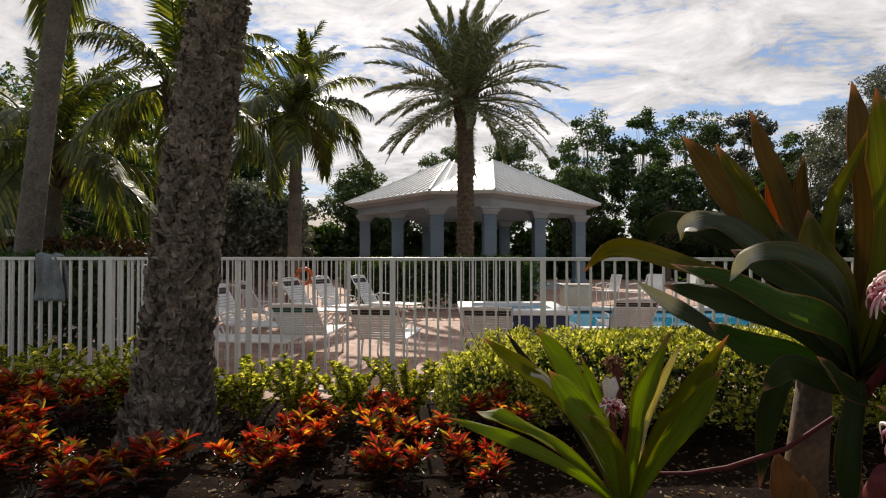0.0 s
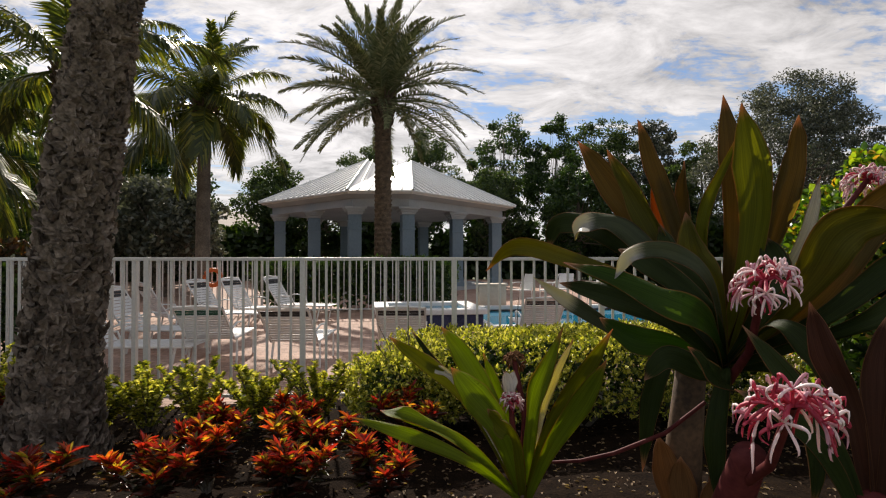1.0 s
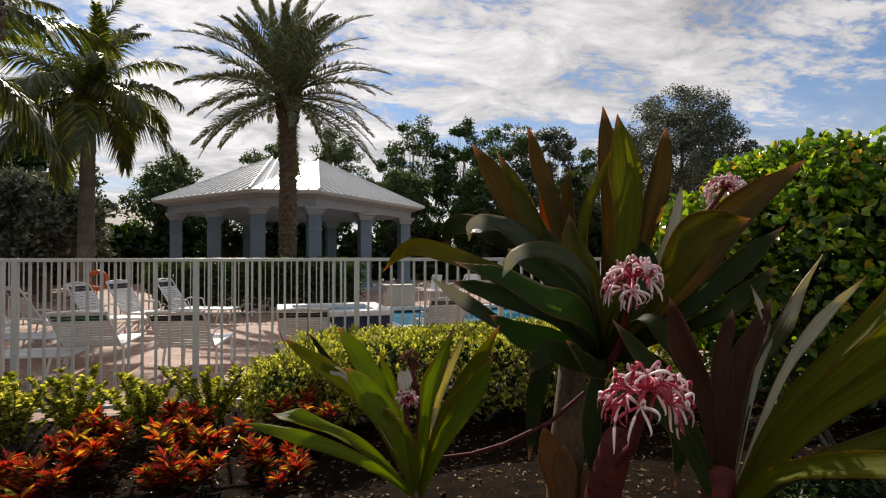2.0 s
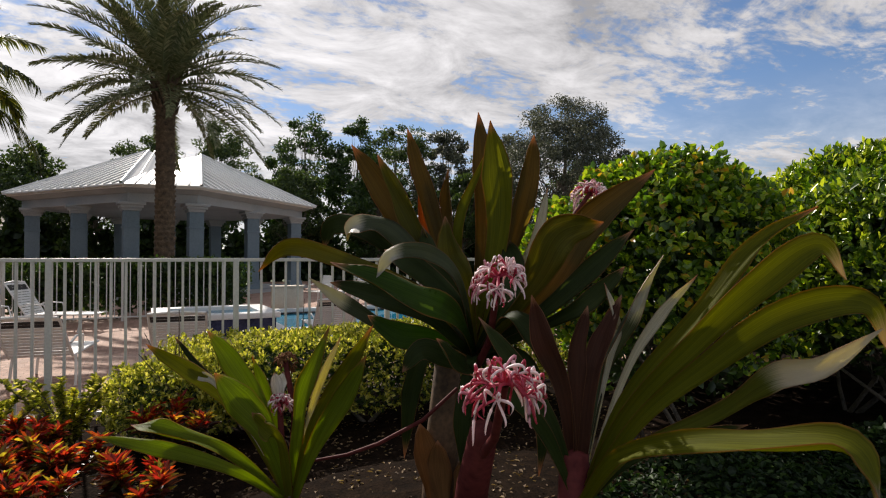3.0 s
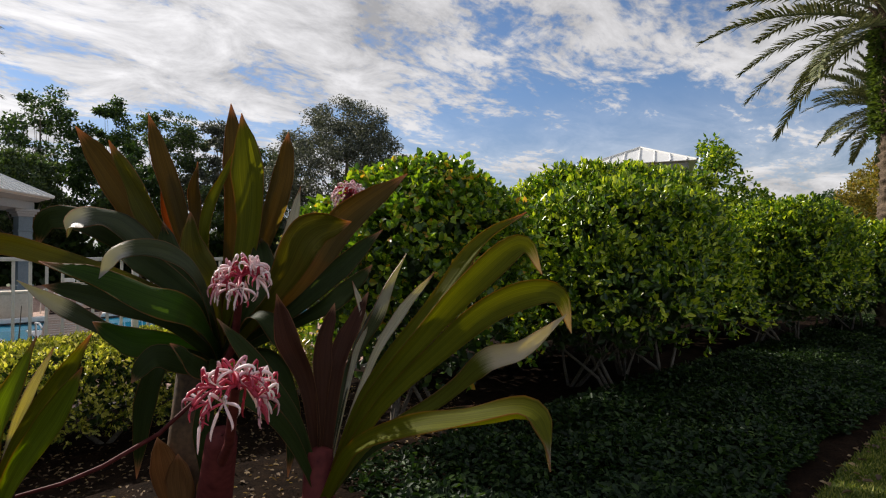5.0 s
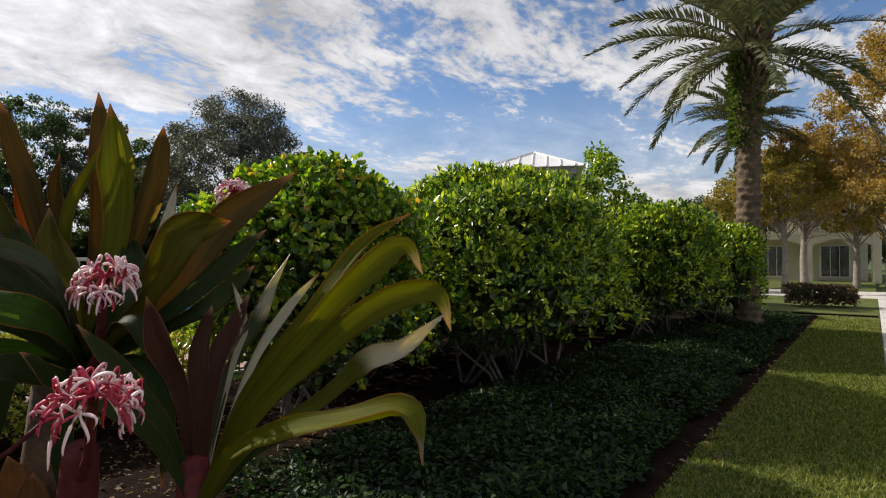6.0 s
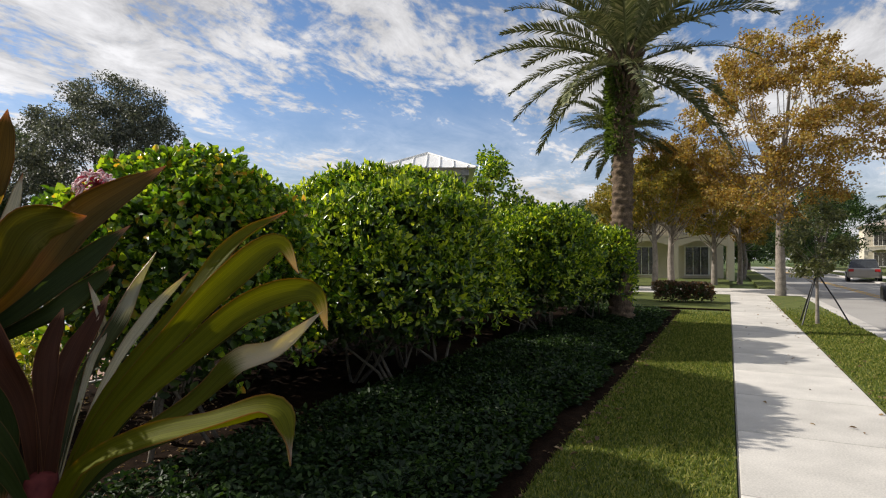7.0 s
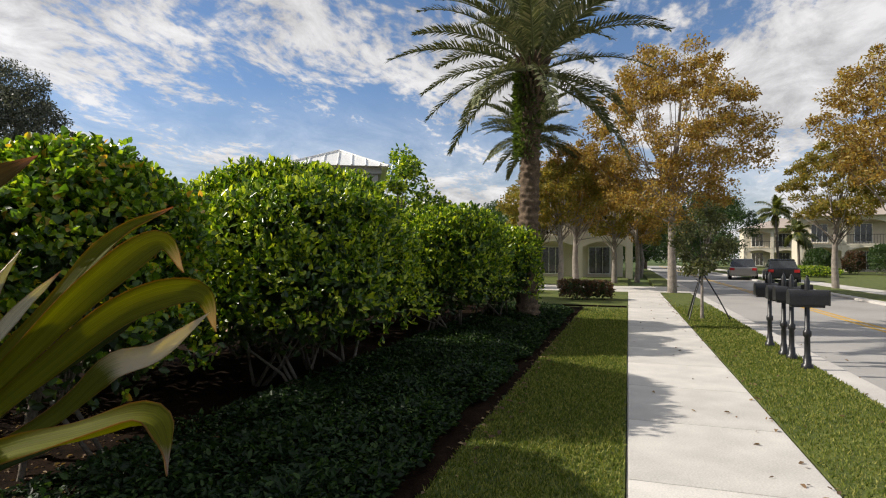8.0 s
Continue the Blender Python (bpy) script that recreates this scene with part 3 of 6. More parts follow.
def palm(loc, h, label, style, n_fronds, L, lean=(0, 0), seed=1, r0=0.24, r1=0.2, rows=0.12, amp=0.05, near=False, group="", boots=True):
    top = thing("palm_tree", label, "palm tree", loc, 0, group)
    r = np.random.default_rng(seed)
    link("trunk", palm_trunk("trunk", h, r0, r1, lean, rows, amp, seed, 96 if near else 36, 0.012 if near else 0.035, 0.62 if near else 0.35), M_near_bark if near else M_palm_bark if style == "date" else M_coco, top)
    hx = Vector((lean[0], lean[1], h))
    if near:
        # shaggy chips of old leaf bases
        n = 3200
        z, th = 3.6 * r.random(n) ** 1.5, r.uniform(0, 6.283, n)
        rad = r1 + (r0 - r1) * (1 - z / h) + 0.62 * r0 * np.exp(-z / 0.35) + 0.03
        d = np.stack([np.cos(th), np.sin(th), np.zeros(n)], 1)
        p = d * rad[:, None] + np.stack([lean[0] * (z / h) ** 1.3, lean[1] * (z / h) ** 1.3, z], 1)
        side = np.stack([-np.sin(th), np.cos(th), np.zeros(n)], 1)
        dirs = unit(np.array([[0, 0, 1.0]]) + d * r.uniform(0.2, 1.1, (n, 1)) + side * r.normal(0, 0.7, (n, 1)))
        v, f = leaves(p, dirs, d + 0.3 * r.standard_normal((n, 3)), 0.085 * r.uniform(0.5, 1.4, n) * np.interp(z, [0, 1.6, 3.6], [1.15, 1.0, 0.6]), 0.075 * r.uniform(0.5, 1.4, n), 0.3, 0.1)
        tagged(link("shaggy_bark", np_mesh("shaggy_bark", v, f), M_near_bark, top, "shaggy old leaf bases"), kind="stuff")
    if style == "date":
        kinds = [frond_mesh("frond", L, radians(e), radians(b), 88, 0.46, 0.040, dr, seed * 10 + i, 0.5) for i, (e, b, dr) in enumerate(((80, 38, 0.1), (60, 55, 0.15), (38, 55, 0.2), (16, 50, 0.25), (-12, 42, 0.3)))]
        mt = L_frond
    else:
        kinds = [frond_mesh("frond", L, radians(e), radians(b), 74, 0.76, 0.056, dr, seed * 10 + i, 0.15) for i, (e, b, dr) in enumerate(((82, 40, 0.4), (64, 70, 0.7), (42, 85, 0.9), (18, 80, 1.0), (-12, 60, 1.1)))]
        mt = L_coco
    for i in range(n_fronds):
        k = min(4, int(5 * ((i + 0.5) / n_fronds) ** (1.12 if style == "date" else 0.9)))
        ob = link("frond", kinds[k], mt, top)
        sc = r.uniform(0.86, 1.08) * (0.9 if k == 0 else 1)
        ob.matrix_basis = Matrix.Translation(hx + Vector((0, 0, r.uniform(-0.25, 0.1)))) @ pose(0, 0, 0, r.uniform(-20, 20), r.uniform(-9, 9), i * 137.5 + r.uniform(-12, 12)) @ Matrix.Scale(sc, 4)
    if boots:
        # the bulb of old leaf bases under the crown
        v, f = [], []
        n = 70
        chunks = []
        for i in range(n):
            a, z = i * 2.4, h - 0.9 + 0.95 * i / n
            d = np.array([math.cos(a), math.sin(a), 0])
            x, y = lean[0] * (z / h) ** 1.3, lean[1] * (z / h) ** 1.3
            p = np.array([x, y, z]) + d * r1 * 0.7
            chunks.append(tube_mesh("b", [p, p + d * 0.12 + np.array([0, 0, 0.12]), p + d * (0.2 + 0.1 * i / n) + np.array([0, 0, 0.32])], [0.07, 0.05, 0.02], 5))
        v, f = join_np(chunks)
        tagged(link("crown_fibre", np_mesh("crown_fibre", v, f), M_palm_bark, top), kind="stuff")
    return top


palm((-2.13, 4.42, 0), 6.2, "stout palm with a rough flaking grey-brown trunk", "date", 24, 2.6, (0.75, 0.1), 3, 0.185, 0.140, 0.10, 0.075, True)
palm((0.71, 18.0, 0), 6.5, "date palm with a full dark feathery crown", "date", 78, 3.4, (0.0, 0), 4, 0.26, 0.235, 0.15, 0.06)
palm((12.9, 0.28, 0), 5.65, "date palm with a full crown and ferns on its trunk", "date", 46, 3.1, (-0.02, -0.12), 5, 0.21, 0.185, 0.15, 0.07)
palm((27.5, 1.15, 0), 7.25, "smaller date palm behind the others", "date", 60, 2.6, (0, -0.1), 6, 0.2, 0.18, 0.14, 0.05)
palm((-4.2, 16.0, 0), 5.5, "feather palm with long drooping fronds", "coco", 25, 2.9, (0.05, 0), 7, 0.2, 0.15, 0.16, 0.015)
palm((-8.95, 13.0, 0), 3.9, "short feather palm with hanging yellow-green fronds", "coco", 24, 3.3, (0, 0), 8, 0.2, 0.16, 0.16, 0.02)
palm((-5.9, 7.9, 0), 6.6, "tall ringed palm trunk leaning over the fence", "coco", 15, 3.0, (0.75, 0), 9, 0.17, 0.13, 0.15, 0.008)
palm((-5.4, 11.6, 0), 5.0, "feather palm behind the fence", "coco", 15, 3.0, (0, 0), 10, 0.2, 0.16, 0.16, 0.02)
palm((67.5, -23.3, 0), 6.6, "slender garden palm on the front lawn", "coco", 16, 2.3, (0, 0.3), 11, 0.14, 0.1, 0.16, 0.01)
palm((61.5, -23.1, 0), 3.9, "slender garden palm on the front lawn", "coco", 13, 1.7, (0, 0.1), 12, 0.12, 0.09, 0.16, 0.01)

# ---- trees ----


def tree(loc, h, crown_r, crown_lo, label, leafm, barkm, seed, n_leaf=5000, size=0.16, clumps=26, clump_r=0.32, trunk_r=0.16, name="tree", squash=1.0, group="", gap=0.0, slim=True, multi=1):
    r = np.random.default_rng(seed)
    top = thing(name, label, "tree", loc, 0, group)
    cz, rz = (h + crown_lo) / 2, (h - crown_lo) / 2
    d = rand_unit(r, clumps)
    rad = r.uniform(0.35, 0.92, clumps) ** 0.6
    C = np.stack([d[:, 0] * crown_r * rad, d[:, 1] * crown_r * rad, cz + d[:, 2] * rz * rad], 1)
    C[:, :2] *= (1 - 0.35 * squash * np.clip((C[:, 2:3] - cz) / rz, 0, 1))
    chunks = []
    fork = max(0.35 * h, crown_lo * 0.9)
    for m in range(multi):
        off = r.normal(0, 0.25 * (multi > 1), 2)
        path = [(off[0] * 0.2, off[1] * 0.2, -0.05), (off[0] + r.normal(0, 0.06), off[1] + r.normal(0, 0.06), fork * 0.5), (off[0] * 1.4, off[1] * 1.4, fork), (r.normal(0, 0.2) + off[0] * 2, r.normal(0, 0.2) + off[1] * 2, cz + rz * 0.55)]
        chunks.append(tube_mesh("t", path, [trunk_r * 1.25, trunk_r, trunk_r * 0.8, trunk_r * 0.15], 9))
    for c in C[:: 1 if clumps < 40 else 2 if clumps < 100 else 4]:
        b = np.array([0, 0, r.uniform(fork * 0.75, min(fork + 0.5 * rz, h * 0.8))])
        mid = (b + c) / 2 + np.array([0, 0, -0.08 * crown_r]) + r.normal(0, 0.08 * crown_r, 3)
        chunks.append(tube_mesh("l", [b, mid, c], [trunk_r * 0.26, trunk_r * 0.13, trunk_r * 0.04], 5))
    v, f = join_np(chunks)
    link("trunk", np_mesh("trunk", v, f), barkm, top)
    k = r.integers(0, clumps, n_leaf)
    cr = clump_r * crown_r * r.uniform(0.55, 1.3, clumps)
    p = C[k] + rand_unit(r, n_leaf) * (cr[k] * r.uniform(0.15, 1, n_leaf) ** 0.5)[:, None] * np.array([[1, 1, 0.75]])
    dirs = unit(rand_unit(r, n_leaf) + np.array([[0, 0, -0.25]]))
    fn = slim_leaves if slim else leaves
    v, f = fn(p, dirs, rand_unit(r, n_leaf), size * r.uniform(0.6, 1.3, n_leaf), size * 0.55 * r.uniform(0.7, 1.2, n_leaf))
    link("crown", np_mesh("crown", v, f), leafm, top)
    return top


# woodland behind the pool, seen over the fence
WOODS = (
    (-12.5, 21, 8.5, 3.6, "dark"), (-17, 19, 9, 4.0, "pine"), (-7.2, 22.5, 4.6, 2.4, "grey"), (-10.5, 32, 8, 3.2, "dark"), (3.0, 38, 7, 3.0, "dark"),
    (-14.5, 30, 7.5, 3.4, "pine"), (-9, 27, 5.4, 2.9, "grey"), (-5.4, 38, 8.0, 3.0, "pine"), (0.5, 46, 11, 3.6, "pine"), (5.0, 44, 11.5, 3.2, "pine"),
    (10.8, 42, 11.2, 3.4, "dark"), (14.0, 40, 10.6, 2.6, "dark"), (17.6, 41, 11.0, 3.4, "pine"), (21, 39, 10.4, 3.0, "grey"),
    (24.5, 38, 9.0, 3.0, "pine"), (-20, 34, 9, 4, "dark"), (-26, 26, 8, 3.6, "pine"), (30, 34, 8.4, 3.0, "pine"), (38, 31, 7.2, 2.6, "grey"), (-2.2, 34.5, 6.5, 2.4, "dark"), (8.4, 36, 6.4, 2.4, "pine"), (13.5, 34, 6.6, 2.6, "dark"), (19, 33, 6.2, 2.6, "pine"))
KIND = {"pine": (L_pine, M_bark, "tall slash pine with loose dark green tufts"), "dark": (L_dark, M_bark, "dark broadleaf tree behind the pavilion"), "grey": (L_grey, M_bark, "grey-green oak with thin foliage")}
for i, (x, y, h, cr, k) in enumerate(WOODS):
    h = h * (1.16 if x > 8 else 1.0)
    lm, bm_, lab = KIND[k]
    tree((x, y, -0.1), h, cr, h * (0.16 if k != "pine" else 0.26), lab, lm, bm_, 40 + i, 12000, 0.24 if k != "pine" else 0.22, 80, 0.19, 0.17, group="woodland behind the pool")
tree((22.9, 27.3, -0.1), 11.6, 5.0, 1.5, "grey-green live oak rising over the hedge", L_grey, M_bark, 71, 70000, 0.15, 260, 0.14, 0.25)
tree((29.5, 25.0, -0.1), 8.4, 3.3, 1.5, "grey-green live oak behind the hedge", L_grey, M_bark, 72, 8000, 0.24, 44, 0.26, 0.2)
# street trees
tree((36.0, 0.8, -0.1), 7.0, 3.0, 2.9, "street tree turning yellow", L_autumn_green, M_bark_pale, 93, 14000, 0.18, 130, 0.15, 0.14, group="street trees")
tree((25.6, -5.0, -0.1), 11.0, 3.9, 2.6, "tall street tree in rusty autumn leaf", L_autumn, M_bark_pale, 81, 40000, 0.13, 300, 0.115, 0.16, group="street trees")
tree((30.5, -1.2, -0.1), 7.6, 3.1, 3.1, "street tree in rusty autumn leaf", L_autumn, M_bark_pale, 82, 24000, 0.14, 200, 0.13, 0.15, group="street trees")
tree((27.7, -0.4, -0.1), 6.2, 2.2, 3.0, "young street tree turning yellow-green", L_autumn_green, M_bark_pale, 83, 16000, 0.13, 130, 0.14, 0.12, group="street trees")
tree((34.0, -3.4, -0.1), 7.5, 2.6, 2.6, "street tree turning yellow", L_autumn_green, M_bark_pale, 84, 14000, 0.15, 110, 0.15, 0.14, group="street trees")
tree((38.5, -5.2, -0.1), 7.0, 2.4, 2.4, "street tree in rusty autumn leaf", L_autumn, M_bark_pale, 85, 11000, 0.18, 110, 0.16, 0.14, group="street trees")
tree((47, -6.5, -0.1), 7.5, 2.6, 2.2, "street tree turning yellow", L_autumn_green, M_bark_pale, 86, 9000, 0.2, 90, 0.18, 0.14, group="street trees")
tree((22.5, -12.6, -0.1), 9.6, 3.6, 3.4, "large autumn tree across the road", L_autumn, M_bark_pale, 87, 32000, 0.13, 260, 0.12, 0.16, group="street trees")
tree((31.5, -13.6, -0.1), 7.6, 2.6, 3.0, "autumn tree across the road", L_autumn_green, M_bark_pale, 88, 16000, 0.15, 130, 0.14, 0.14, group="street trees")
for i, (x, y, h) in enumerate(((85, -3, 10), (84, -12, 9), (88, 8, 11), (92, -20, 10), (80, 17, 9), (54, 5, 6))):
    tree((x, y, -0.1), h, 5.5, 0.8, "dense dark tree beyond the end of the road", L_dark, M_bark, 500 + i, 12000, 0.32, 80, 0.22, 0.2)
tree((60, -8, -0.1), 9, 5, 1.0, "dense dark tree at the end of the road", L_dark, M_bark, 89, 20000, 0.24, 90, 0.2, 0.2)
tree((62, -1, -0.1), 9, 5, 1.0, "dense dark tree at the end of the road", L_dark, M_bark, 90, 20000, 0.24, 90, 0.2, 0.2)
tree((66, -16, -0.1), 9, 5, 1.0, "dense dark tree at the end of the road", L_dark, M_bark, 91, 20000, 0.24, 90, 0.2, 0.2)


def staked_tree():
    top = tree((15.15, -3.8, 0), 2.8, 0.78, 0.95, "young olive-green tree held by three dark stakes", L_olive, M_bark_pale, 92, 4500, 0.085, 40, 0.26, 0.035)
    for a in (20, 140, 260):
        c, s = math.cos(radians(a)), math.sin(radians(a))
        v, f = tube_mesh("stake", [(0.05 * c, 0.05 * s, 1.05), (0.36 * c, 0.36 * s, 0.5), (0.62 * c, 0.62 * s, -0.02)], [0.018] * 3, 6)
        link("stake", np_mesh("stake", v, f), M_black, top, "dark wooden stake")
    return top


staked_tree()

# ---- clipped shrubs ----


def shrub(loc, rx, ry, z0, z1, label, leafm, n, size, seed, ratio=0.5, round_leaf=False, stems=7, stem_spread=0.5, name="hedge_shrub", power=2.6, inner=0.15, group=""):
    """A clipped shrub: a shell of leaves over bare forking stems."""
    r = np.random.default_rng(seed)
    top = thing(name, label, "shrub", loc, 0, group)
    d = rand_unit(r, n)
    d[:, 2] = np.where(d[:, 2] < -0.55, -d[:, 2], d[:, 2])
    d = unit(d)
    box_k = (np.abs(d) ** power).sum(1) ** (-1 / power)
    shell = np.where(r.random(n) < inner, r.uniform(0.75, 0.95, n), r.uniform(0.88, 1.05, n)) * lumpy(d, seed, 0.12) * (1 + 0.022 * (np.cos(d[:, 0] * 17 + seed) * np.cos(d[:, 1] * 15 + 2) + np.cos(d[:, 2] * 21 + seed)))
    cz, hz = (z0 + z1) / 2, (z1 - z0) / 2
    p = d * (box_k * shell)[:, None] * np.array([[rx, ry, hz]]) + np.array([[0, 0, cz]])
    out = unit(d * np.array([[1 / rx, 1 / ry, 1 / hz]]))
    # five or six leaves share a shoot tip
    shoot = np.arange(n) // 6 * 6
    p = p[shoot] + 0.3 * size * r.standard_normal((n, 3))
    out = out[shoot]
    dirs = unit(out * 0.75 + np.array([[0, 0, 0.55]]) + 0.75 * r.standard_normal((n, 3)))
    nrm = unit(out + 0.5 * r.standard_normal((n, 3)) + np.array([[0, 0, 0.5]]))
    L = size * r.uniform(0.7, 1.25, n)
    if stems > 5:
        keep = r.random(n)[shoot] < np.interp(d[shoot, 2], [-0.5, -0.25, 0.15], [0.15, 0.4, 1.0])
        p, dirs, nrm, L = p[keep], dirs[keep], nrm[keep], L[keep]
    v, f = leaves(p, dirs, nrm, L, L * ratio * r.uniform(0.85, 1.15, len(p)))
    link("crown", np_mesh("crown", v, f), leafm, top)
    # dark leaves within: the shade of the gaps is put into their colour
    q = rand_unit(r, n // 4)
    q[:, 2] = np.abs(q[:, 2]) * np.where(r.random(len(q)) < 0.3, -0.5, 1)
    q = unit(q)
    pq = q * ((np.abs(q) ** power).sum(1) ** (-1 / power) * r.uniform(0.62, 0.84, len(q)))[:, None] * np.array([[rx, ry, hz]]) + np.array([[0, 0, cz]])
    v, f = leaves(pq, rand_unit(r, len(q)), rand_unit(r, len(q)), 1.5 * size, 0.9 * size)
    tagged(link("inner_shade_leaves", np_mesh("inner_shade_leaves", v, f), L_dark, top), kind="stuff")
    for i in range(stems):
        a = r.uniform(0, 6.28)
        g = i % 4 * 1.6 + seed
        b = np.array([math.cos(g) * rx, math.sin(g) * ry, 0]) * stem_spread * 0.8 + np.append(r.normal(0, 0.03, 2), 0)
        e = np.array([math.cos(a) * rx * 0.62, math.sin(a) * ry * 0.62, cz + hz * r.uniform(-0.2, 0.5)])
        m = (b + e) / 2 + r.normal(0, 0.13, 3)
        chunks = [tube_mesh("s", [b - np.array([0, 0, 0.04]), b * 0.6 + m * 0.4 + r.normal(0, 0.03, 3), m, e], [0.022, 0.018, 0.014, 0.005], 6)]
        for j in range(7):
            q = b + (e - b) * r.uniform(0.25, 0.7)
            w = q + r.normal(0, 0.22, 3) + np.array([0, 0, 0.3])
            chunks.append(tube_mesh("t", [q, (q + w) / 2 + r.normal(0, 0.03, 3), w], [0.008, 0.006, 0.003], 5))
        v, f = join_np(chunks)
        link("stem", np_mesh("stem", v, f), M_stem, top)
    return top


shrub((6.6, 2.5, 0), 1.72, 1.2, 0.22, 2.40, "tall rounded green hedge shrub on bare forked stems", L_hedge, 42000, 0.068, 101, 0.48, stems=15, group="clipped hedge")
shrub((3.75, 2.95, 0), 0.9, 0.85, 0.25, 2.22, "clipped shrub with rounded bright green leaves", L_hedge_round, 21000, 0.056, 102, 0.72, stems=6, group="clipped hedge")
shrub((10.3, 1.6, 0), 1.45, 1.05, 0.3, 2.28, "rounded green hedge shrub on bare stems", L_hedge, 26000, 0.074, 103, 0.5, stems=8, group="clipped hedge")
shrub((12.9, 1.05, 0), 1.3, 1.0, 0.3, 2.12, "rounded green hedge shrub on bare stems", L_hedge, 20000, 0.078, 104, 0.5, stems=8, group="clipped hedge")
# added row of dark shrubs, stopping light from showing through the hedge
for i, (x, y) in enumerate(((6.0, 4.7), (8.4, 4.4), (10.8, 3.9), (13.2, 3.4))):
    shrub((x, y, 0), 1.5, 0.9, 0.02, 1.75, "added dark shrub that stops light behind the clipped hedge", L_dark, 7000, 0.11, 130 + i, 0.5, stems=4, power=4, group="inner hedge")
shrub((2.2, 5.0, 0), 1.75, 0.62, 0.05, 0.80, "low clipped hedge with yellow-green top", L_gold, 34000, 0.036, 105, 0.5, stems=5, name="low_hedge", power=5, group="low hedge")
shrub((0.45, 4.95, 0), 0.45, 0.5, 0.05, 0.62, "low clipped yellow-green shrub", L_gold, 8000, 0.036, 106, 0.5, stems=4, name="low_hedge", power=4, group="low hedge")
shrub((21.0, -1.3, 0), 0.5, 0.85, 0.0, 0.62, "small clipped square hedge with reddish tinge", L_maroon, 4500, 0.07, 107, 0.5, stems=3, name="box_hedge", power=6)
shrub((-0.05, 16.1, 0), 2.5, 0.6, 0.0, 1.34, "dark clipped hedge behind the pool fence", L_dark, 9000, 0.12, 108, 0.5, stems=3, power=5)
shrub((-6.1, 7.45, 0), 2.1, 0.42, 0.0, 1.4, "dark clipped hedge close behind the picket fence", L_dark, 9000, 0.09, 110, 0.5, stems=4, power=5)
for i, (x, y, rx, h, lm, lab) in enumerate(((50, -19.6, 2.6, 0.8, L_hedge, "clipped green hedge on a front lawn"), (57, -23.0, 1.6, 2.2, L_dark, "dark green garden shrub"), (58, -26.2, 1.2, 2.0, L_maroon, "dark red garden shrub"), (55, -27.2, 1.5, 2.6, L_dark, "dark green garden shrub"), (60, -24.2, 1.5, 1.9, L_maroon, "dark red garden shrub"))):
    shrub((x, y, -0.03), rx, rx * 0.6, 0.0, h, lab, lm, 6500, 0.11, 480 + i, 0.5, stems=3, name="garden_shrub", group="gardens across the road")
tree((19.6, 5.2, -0.1), 5.3, 2.1, 0.8, "bushy green tree behind the hedge", L_hedge, M_bark, 109, 9000, 0.17, 40, 0.26, 0.1)

# ---- crinum lilies ----


FACE = np.array([-0.42, -0.86, 0.28])


def strap_leaf(name, pts, width, seed, wave=0.25, vee=0.35):
    """A long strap leaf through the given points: keeled, wavy at the margins, pointed."""
    r = np.random.default_rng(seed)
    ctrl = np.array(pts, float)
    n = 30
    s = np.linspace(0, 1, n)
    # a smooth curve through the points
    ext = np.vstack([2 * ctrl[0] - ctrl[1], ctrl, 2 * ctrl[-1] - ctrl[-2]])
    seg = np.minimum((s * (len(ctrl) - 1)).astype(int), len(ctrl) - 2)
    q = (s * (len(ctrl) - 1) - seg)[:, None]
    p0, p1, p2, p3 = ext[seg], ext[seg + 1], ext[seg + 2], ext[seg + 3]
    P = 0.5 * (2 * p1 + (p2 - p0) * q + (2 * p0 - 5 * p1 + 4 * p2 - p3) * q ** 2 + (3 * p1 - p0 - 3 * p2 + p3) * q ** 3)
    t = unit(np.gradient(P, axis=0))
    side = unit(np.cross(t, (FACE + 0.32 * r.standard_normal(3))[None]))
    turn = r.uniform(-0.25, 0.25) + r.uniform(-0.5, 0.5) * s
    up = np.cross(side, t)
    sd = side * np.cos(turn)[:, None] + up * np.sin(turn)[:, None]
    up = np.cross(sd, t)
    w = width * np.clip(np.interp(s, [0, 0.08, 0.3, 0.5, 0.68, 0.86, 1], [0.36, 0.38, 0.60, 0.92, 1.0, 0.62, 0.02]), 0.01, None)
    cols = np.array([-1, -0.55, 0, 0.55, 1.0])
    grid = []
    ph = r.uniform(0, 6.3)
    for c in cols:
        ripple = wave * 0.30 * np.sin(s * r.uniform(9, 15) + ph + c) * abs(c) ** 2
        grid.append(P + sd * (w * 0.5 * c)[:, None] + up * (w * (vee * 0.5 * abs(c) + ripple))[:, None])
    G = np.stack(grid, 1)
    low = G - up[:, None] * 0.004
    nv = n * 5
    i = np.arange(nv).reshape(n, 5)
    f = np.stack([i[:-1, :-1], i[1:, :-1], i[1:, 1:], i[:-1, 1:]], -1).reshape(-1, 4)
    edge = []
    for c0 in (0, 4):
        q = np.stack([i[:-1, c0], i[1:, c0], i[1:, c0] + nv, i[:-1, c0] + nv], -1)
        edge.append(q)
    me = np_mesh(name, np.concatenate([G.reshape(-1, 3), low.reshape(-1, 3)]), np.concatenate([f, f[:, ::-1] + nv, *edge]))
    me.polygons.foreach_set("use_smooth", [True] * len(me.polygons))
    uv = np.stack([np.repeat(s, 5), np.tile((cols + 1) / 2, n)], 1)
    idx = np.empty(len(me.loops), np.int32)
    me.loops.foreach_get("vertex_index", idx)
    me.uv_layers.new(name="blade").data.foreach_set("uv", uv[idx % nv].astype(np.float32).ravel())
    return me


